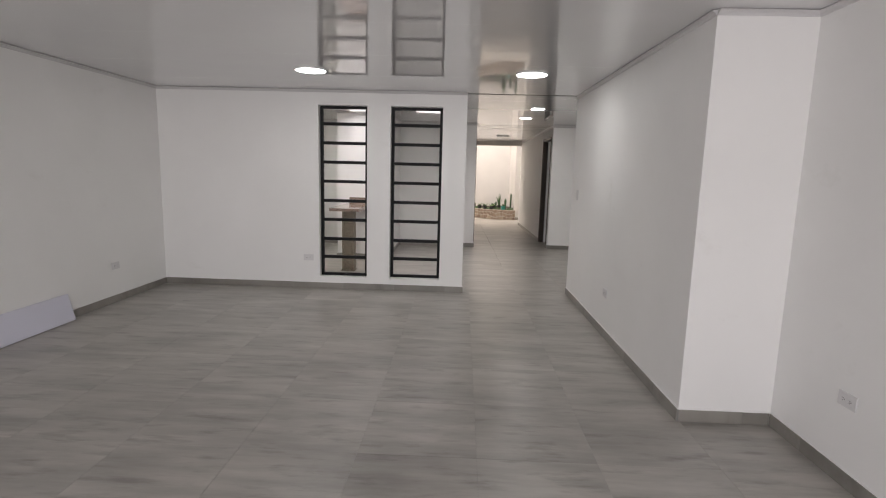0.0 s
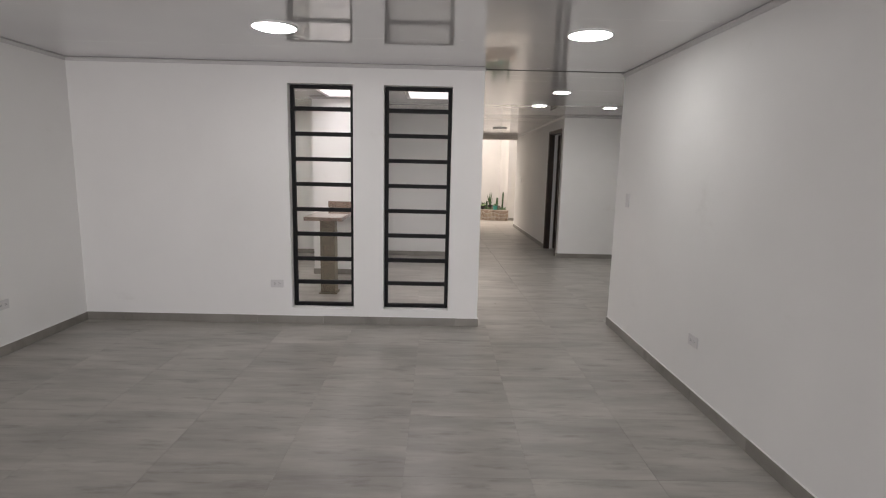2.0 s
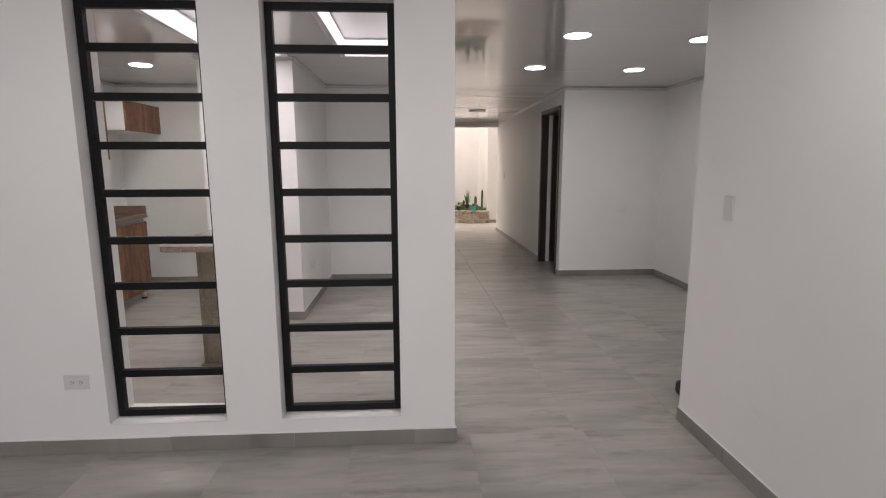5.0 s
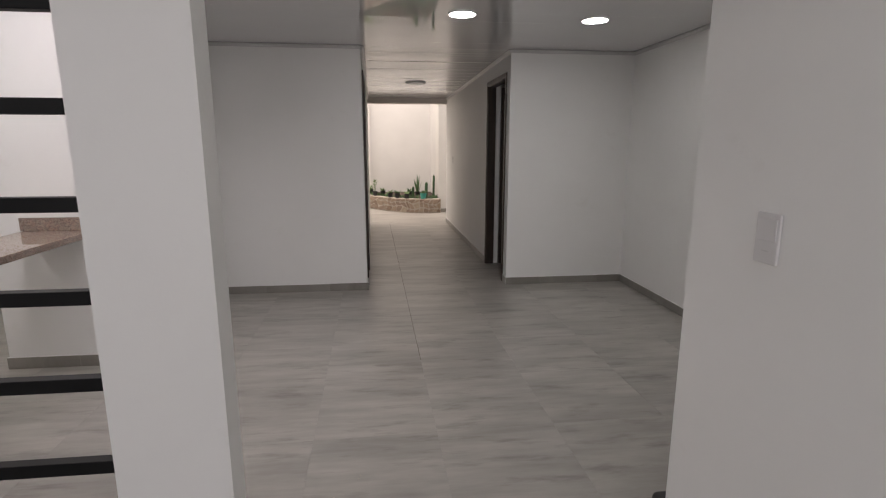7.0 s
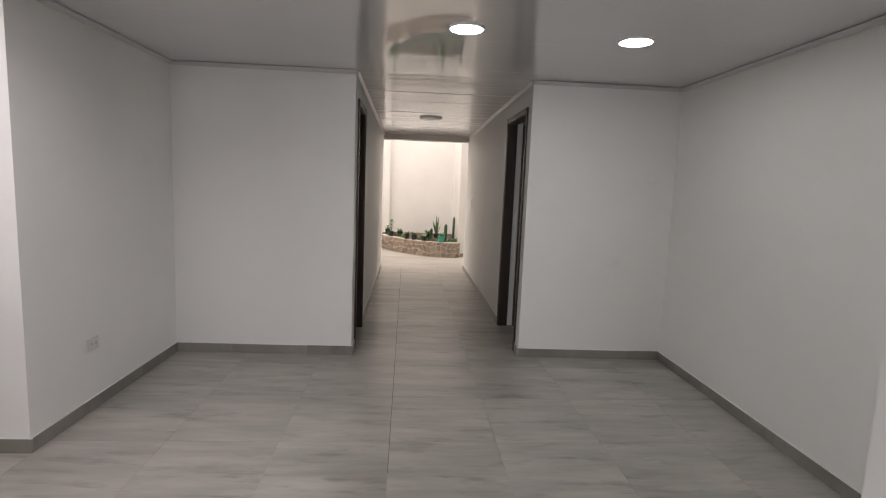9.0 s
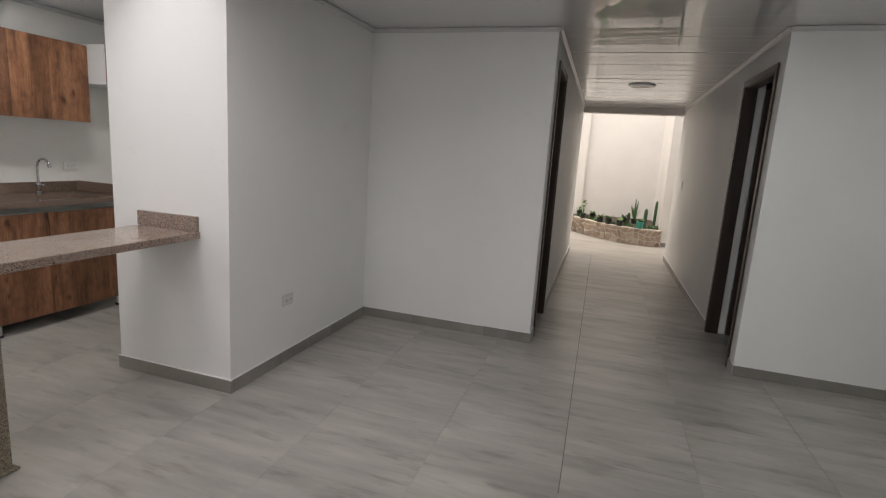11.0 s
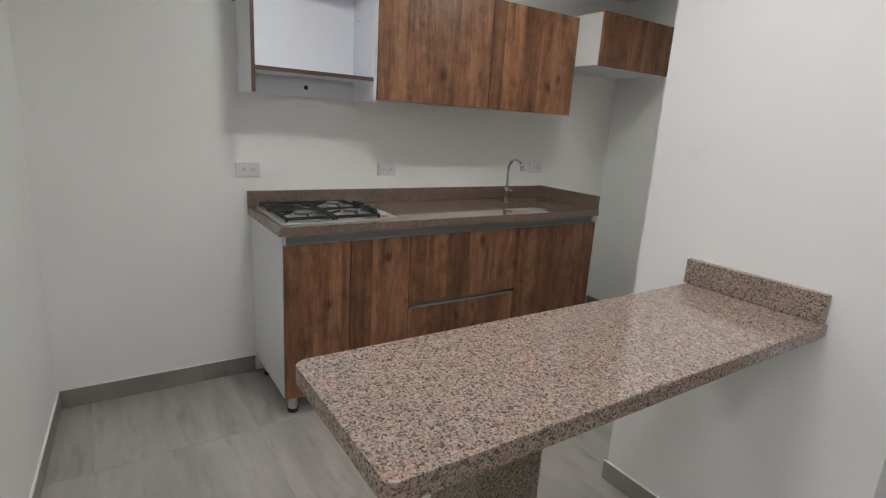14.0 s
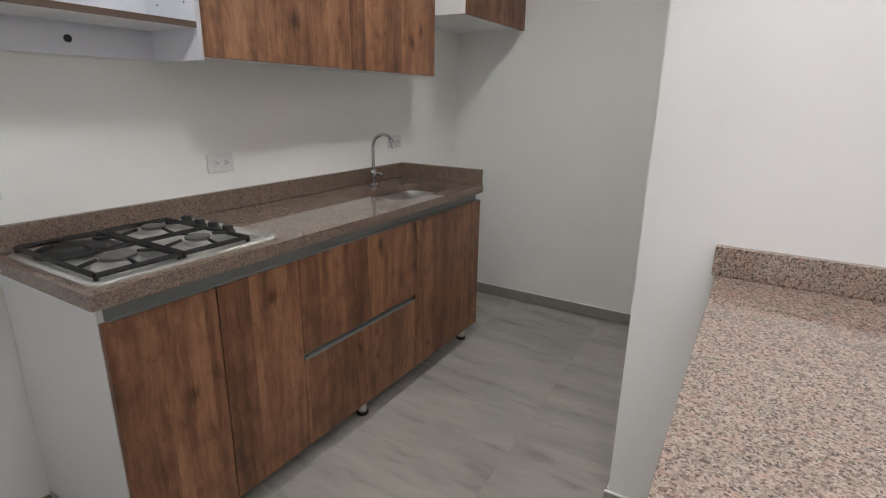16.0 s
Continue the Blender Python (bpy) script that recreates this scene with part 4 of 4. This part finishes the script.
def planter():
    p = thing("stone_planter", (1.2, 17.0, 0), "low curved planter faced with brown flagstones", "planter")
    bm = bmesh.new()
    n, h, w = 24, 0.30, 0.10
    cols = []
    for k in range(n + 1):
        a, b = bend(k / n), bend(min(1, k / n + 0.01)) - bend(max(0, k / n - 0.01))
        out = Vector((-b.y, b.x)).normalized()
        cols.append([bm.verts.new((q.x, q.y, z)) for q, z in ((a, 0), (a, h), (a + out * w, h), (a + out * w, 0))])
    for a, b in zip(cols, cols[1:]):
        for i in range(4):
            bm.faces.new((a[i], a[(i + 1) % 4], b[(i + 1) % 4], b[i]))
    bm.faces.new(cols[0]), bm.faces.new(cols[-1][::-1])
    part("kerb", bm, MORTAR, p, "cream mortar kerb")
    bm = bmesh.new()
    edge = [bend(k / n) + Vector((0.02, 0.06)) for k in range(n + 1)]
    top = [bm.verts.new((q.x, q.y, 0.285 + 0.01 * math.sin(9 * q.x))) for q in edge]
    far = [bm.verts.new((min(q.x, 2.015), 17.74 if q.x < 0.53 else 17.89, 0.30)) for q in edge]
    for i in range(n):
        bm.faces.new((top[i], top[i + 1], far[i + 1], far[i]))
    part("soil", bm, SOIL, p, "dark soil")
    # irregular stones, proud of the mortar
    rng = random.Random(5)
    rows, per = 3, 17
    grid = [[(u / per + rng.uniform(-0.02, 0.02) + (0.5 / per if r % 2 else 0), r / rows * h + (rng.uniform(-0.045, 0.045) if 0 < r < rows else 0)) for u in range(-1, per + 2)] for r in range(rows + 1)]
    for r in range(rows):
        for u in range(per + 1):
            a, b, c, d = grid[r][u], grid[r][u + 1], grid[r + 1][u + 1], grid[r + 1][u]
            quad = [(max(0.004, min(0.996, s)), max(0.004, min(h - 0.004, z))) for s, z in (a, b, c, d)]
            cs, cz = sum(q[0] for q in quad) / 4, sum(q[1] for q in quad) / 4
            if max(q[0] for q in quad) - min(q[0] for q in quad) < 0.015:
                continue
            ring = []
            for i in range(4):
                (s0, z0), (s1, z1) = quad[i], quad[(i + 1) % 4]
                for f in (0.18, 0.5, 0.82):
                    s, z = s0 + (s1 - s0) * f, z0 + (z1 - z0) * f
                    k = rng.uniform(0.74, 0.93)
                    ring.append((cs + (s - cs) * k, cz + (z - cz) * k))
            bm = bmesh.new()
            proud = rng.uniform(0.008, 0.018)
            lo, hi = [], []
            for s, z in ring:
                q = bend(s)
                t = bend(min(1, s + 0.01)) - bend(max(0, s - 0.01))
                out = Vector((t.y, -t.x)).normalized()
                lo.append(bm.verts.new((q.x - out.x * 0.004, q.y - out.y * 0.004, z)))
                e = q + out * proud
                hi.append(bm.verts.new((e.x, e.y, cz + (z - cz) * 0.93)))
            bm.faces.new(hi)
            for i in range(len(lo)):
                bm.faces.new((lo[i], lo[(i + 1) % len(lo)], hi[(i + 1) % len(lo)], hi[i]))
            part("stone", bm, STONE, p)
    return p


planter()


def pot(bm, x, y, z, r, h):
    merge(bm, turned([(r * 0.72, z), (r * 0.95, z + h * 0.85), (r, z + h * 0.86), (r, z + h), (r * 0.9, z + h), (r * 0.86, z + h * 0.88), (0, z + h * 0.88)], x, y, 20))
    return bm


def leaf(bm, base, tip, width, droop=0.0):
    """A tapered, keeled leaf."""
    a, b = Vector(base), Vector(tip)
    d = (b - a)
    side = d.cross(Vector((0, 0, 1)))
    side = (side if side.length > 1e-4 else Vector((1, 0, 0))).normalized()
    up = side.cross(d).normalized()
    rings = []
    for f, w in ((0, 0.55), (0.3, 1.0), (0.65, 0.75), (0.9, 0.3)):
        c = a + d * f + Vector((0, 0, -droop * f * f))
        rings.append([bm.verts.new(c + side * width * w), bm.verts.new(c + up * width * 0.3 * w), bm.verts.new(c - side * width * w), bm.verts.new(c - up * width * 0.35 * w)])
    end = bm.verts.new(b + Vector((0, 0, -droop)))
    for p, q in zip(rings, rings[1:]):
        for i in range(4):
            bm.faces.new((p[i], p[(i + 1) % 4], q[(i + 1) % 4], q[i]))
    for i in range(4):
        bm.faces.new((rings[-1][i], rings[-1][(i + 1) % 4], end))
    bm.faces.new(rings[0])


def potted(x, y, kind, mat, r=0.062, h=0.10, seed=0, z=0.292):
    rng = random.Random(seed)
    names = {"tall": "potted snake plant with upright green leaves", "rosette": "potted green succulent rosette", "sprig": "potted leafy green sprig", "low": "potted low green succulents"}
    p = thing("potted_plant", (x, y, z), names[kind] + (" in a teal pot" if mat is TEAL else " in a black pot"), "plant", "planter pots")
    part("pot", pot(bmesh.new(), x, y, z, r, h), mat, p)
    bm = bmesh.new()
    t = z + h * 0.85
    if kind == "tall":
        for k in range(7):
            a = rng.uniform(0, 6.28)
            leaf(bm, (x + 0.02 * math.cos(a), y + 0.02 * math.sin(a), t), (x + 0.09 * math.cos(a), y + 0.09 * math.sin(a), t + rng.uniform(0.22, 0.42)), 0.020)
    elif kind == "sprig":
        for k in range(5):
            a = rng.uniform(0, 6.28)
            e = Vector((x + 0.07 * math.cos(a), y + 0.07 * math.sin(a), t + rng.uniform(0.10, 0.26)))
            tube(bm, [(x, y, t), e], 0.004, 5)
            for q in range(5):
                b = rng.uniform(0, 6.28)
                leaf(bm, e, e + Vector((0.05 * math.cos(b), 0.05 * math.sin(b), rng.uniform(-0.01, 0.04))), 0.018)
    else:
        for k in range(16 if kind == "rosette" else 12):
            a = k * 2.4
            s = rng.uniform(0.6, 1.0)
            leaf(bm, (x, y, t), (x + 0.10 * s * math.cos(a), y + 0.10 * s * math.sin(a), t + rng.uniform(0.03, 0.10)), 0.019, 0.01)
    part("leaves", bm, PALE_LEAF if kind in ("sprig", "low") else LEAF, p)
    return p


KERB_POTS = ((0.62, "sprig", POT), (0.95, "low", POT), (1.10, "rosette", POT), (1.30, "low", POT), (1.64, "rosette", TEAL))
for k, (x, kind, mat) in enumerate(KERB_POTS):
    potted(x, bend((x - 0.38) / 1.635).y + 0.07, kind, mat, 0.070 if mat is TEAL else 0.060, 0.12 if mat is TEAL else 0.10, k, 0.3005)
for k, (x, y, kind) in enumerate(((0.80, 17.20, "low"), (1.58, 16.86, "tall"), (0.52, 17.60, "low"), (1.40, 16.95, "rosette"))):
    potted(x, y, kind, POT, seed=k + 9)


def cactus(x, y, h, r):
    c = thing("cactus", (x, y, 0.28), "upright ribbed green column cactus in the planter", "plant", "cacti")
    bm = bmesh.new()
    n, rings = 20, []
    for f in (0, 0.25, 0.5, 0.75, 0.9, 0.97):
        s = r * (1 if f < 0.9 else 0.8 if f < 0.95 else 0.45)
        rings.append([bm.verts.new((x + s * (1 if i % 2 else 0.78) * math.cos(2 * math.pi * i / n) + 0.01 * f, y + s * (1 if i % 2 else 0.78) * math.sin(2 * math.pi * i / n), 0.28 + h * f)) for i in range(n)])
    tip = bm.verts.new((x + 0.01, y, 0.28 + h))
    for a, b in zip(rings, rings[1:]):
        for i in range(n):
            bm.faces.new((a[i], a[(i + 1) % n], b[(i + 1) % n], b[i]))
    for i in range(n):
        bm.faces.new((rings[-1][i], rings[-1][(i + 1) % n], tip))
    part("stem", bm, CACTUS, c)
    return c


for row in ((1.76, 16.72, 0.34, 0.035), (1.93, 16.75, 0.50, 0.026), (1.46, 16.70, 0.24, 0.03)):
    cactus(*row)


def ground_cover():
    rng = random.Random(11)
    bm = bmesh.new()
    for k in range(70):
        u = rng.uniform(0.06, 0.97)
        q = bend(u) + Vector((0.02, rng.uniform(0.10, 0.35)))
        q.y = min(q.y, 17.7)
        for j in range(5):
            a = rng.uniform(0, 6.28)
            s = rng.uniform(0.03, 0.07)
            leaf(bm, (q.x, q.y, 0.283), (q.x + s * math.cos(a), q.y + s * math.sin(a), 0.29 + rng.uniform(0.02, 0.09)), 0.012)
    return solid("ground_cover", bm, LEAF, "low green succulents over the planter's soil", "plants", "stuff", at=(1.2, 17.0, 0.28))


ground_cover()


# ---- skirting tiles ----
def skirting(x0, y0, x1, y1, side, seed, tall=SB):
    a, b = Vector((x0, y0)), Vector((x1, y1))
    d = (b - a).normalized()
    s = Vector(side)
    t = 0.010

    def slab_of(bm, p, q, thick, z0, z1):
        c = [p, q, q + s * thick, p + s * thick]
        lo, hi = [[bm.verts.new((*v, z)) for v in c] for z in (z0, z1)]
        bm.faces.new(lo[::-1]), bm.faces.new(hi)
        for i in range(4):
            bm.faces.new((lo[i], lo[(i + 1) % 4], hi[(i + 1) % 4], hi[i]))
        return bm

    run = solid("baseboard", slab_of(bmesh.new(), a, b, 0.006, 0.0005, tall - 0.003), GROUT, "grey porcelain skirting tiles along the wall", "baseboard", "structure", at=(x0, y0, 0))
    part("caulk_bead", slab_of(bmesh.new(), a, b, 0.0075, tall - 0.0022, tall + 0.0045), WALL, run, "thin white bead of filler above the tiles")
    rng = random.Random(seed)
    f, total = 0.0, (b - a).length
    step = rng.uniform(0.3, 0.6)
    while f < total - 1e-4:
        g = min(total, f + step)
        if total - g < 0.05:
            g = total
        part("skirting_tile", slab_of(bmesh.new(), a + d * (f + 0.001), a + d * (g - 0.001), t + rng.uniform(0, 0.0008), 0.0008, tall + rng.uniform(-0.0015, 0.0015)), SKIRT if abs(d.x) > abs(d.y) else SKIRT_Y, run)
        f, step = g, 0.607


back = lambda x: 6.455 + (0.30 - x) * 0.052
SKIRTS = [(-3.262, -3.0, -3.262, 6.315, E), (-3.26, 6.315, 0.327, 6.315, S), (0.317, 6.315, 0.306, 6.455, E), (PASS_S, 3.24, PASS_N, 6.465, W), (PASS_S, 3.24, 2.127, 3.24, S), (2.137, -3.0, 2.137, 3.23, W),
          (PASS_N, 6.465, 3.19, 6.465, N), (3.185, 6.465, 3.185, 10.17, W), (1.943, 10.18, 3.19, 10.18, S), (-0.889, 10.13, 0.538, 10.13, S), (-0.899, 8.50, -0.899, 10.13, E), (-1.710, 8.51, -0.888, 8.51, S),
          (-1.699, 8.52, -1.699, 10.13, W), (-3.25, 10.13, -1.699, 10.13, S), (-3.25, 9.478, -3.25, 10.13, E), (0.525, 11.01, 0.525, 14.75, E), (1.945, 11.20, 1.945, 14.75, W), (0.525, 10.15, 0.525, 10.30, E), (1.945, 10.19, 1.945, 10.31, W), (2.03, 16.22, 3.4, 16.22, S)]
for k, run in enumerate(SKIRTS):
    skirting(*run, seed=k)
skirting(-3.25, 6.65, -3.25, 7.505, E, 15, 0.088)
p, q = Vector((-3.25, back(-3.25))), Vector((0.306, back(0.318)))
nrm = Vector((0.052, 1.0)).normalized()
skirting(p.x, p.y, q.x, q.y, nrm, 77)

# ---- floor tiles ----
TX, TY, G = 0.607, 0.607, 0.0009


def tile_mesh():
    w, h, c = (TX - G) / 2, (TY - G) / 2, 0.0005
    pts = [(sx * (w - i), sy * (h - i), z) for z, i in ((-0.006, 0), (-0.0006, 0), (0.0, c)) for sx, sy in ((-1, -1), (1, -1), (1, 1), (-1, 1))]
    faces = [(8, 9, 10, 11)] + [(r + i, r + (i + 1) % 4, r + 4 + (i + 1) % 4, r + 4 + i) for r in (0, 4) for i in range(4)]
    return pts, faces


LAY = 0.0205


def lay(dx, y):
    """Beyond the passage the tiles are laid about one degree askew, turning round one long joint."""
    return 0.947 + dx - LAY * (y - 7.6), y + LAY * dx


pts, faces = tile_mesh()
tile_data = bpy.data.meshes.new("floor_tile")
tile_data.from_pydata(pts, [], faces)
tile_data.materials.append(TILE)
rng = random.Random(3)
near, rest_v, rest_f = [], [], []
for i in range(-8, 6):
    for j in range(-22, 15):
        x, y, turn = 0.947 + (i + 0.5) * TX, 9.885 + (j + 0.5) * TY, LAY
        if y < 6.5:
            x, y, turn = x - 0.545, y + 0.135, 0.0
        else:
            x, y = lay(x - 0.947, y)
        if x > 3.45 or (2.5 < x and (y < 6.2 or y > 14.0 and y < 14.6)) or (1.95 < x and 3.6 < y < 6.0):
            continue
        if y > 10.6 and y < 14.6 and (x < 0.2 or x > 2.4):
            continue
        z = rng.uniform(-0.0003, 0.0003)
        if 1.2 < y < 14.9 and x < 3.3:
            near.append((x, y, z, turn))
        else:
            n = len(rest_v)
            rest_v += [(x + a, y + b, z + c) for a, b, c in pts]
            rest_f += [tuple(n + k for k in f) for f in faces]
for at in near:
    ob = new("tile", tile_data)
    ob.location, ob.parent = at[:3], slab
    ob.rotation_euler.z = at[3]
me = bpy.data.meshes.new("far_tiles")
me.from_pydata(rest_v, [], rest_f)
me.materials.append(TILE)
ob = new("far_tiles", me)
ob.parent = slab
tagged(ob, kind="stuff")
# the long joint that runs on down the hall was left open and has gone dark
bm = bmesh.new()
ends = [lay(0.0, y) for y in (8.35, 14.6)]
edge = [bm.verts.new((x + d, y, 0.0005)) for (x, y), d in ((ends[0], -0.0014), (ends[0], 0.0014), (ends[1], 0.002), (ends[1], -0.002))]
bm.faces.new(edge)
bmesh.ops.solidify(bm, geom=bm.faces[:], thickness=0.001)
me = bpy.data.meshes.new("long_joint")
bm.to_mesh(me)
bm.free()
me.materials.append(OPEN_JOINT)
ob = new("long_joint", me)
ob.parent = slab
tagged(ob, "dark open joint between floor tiles")
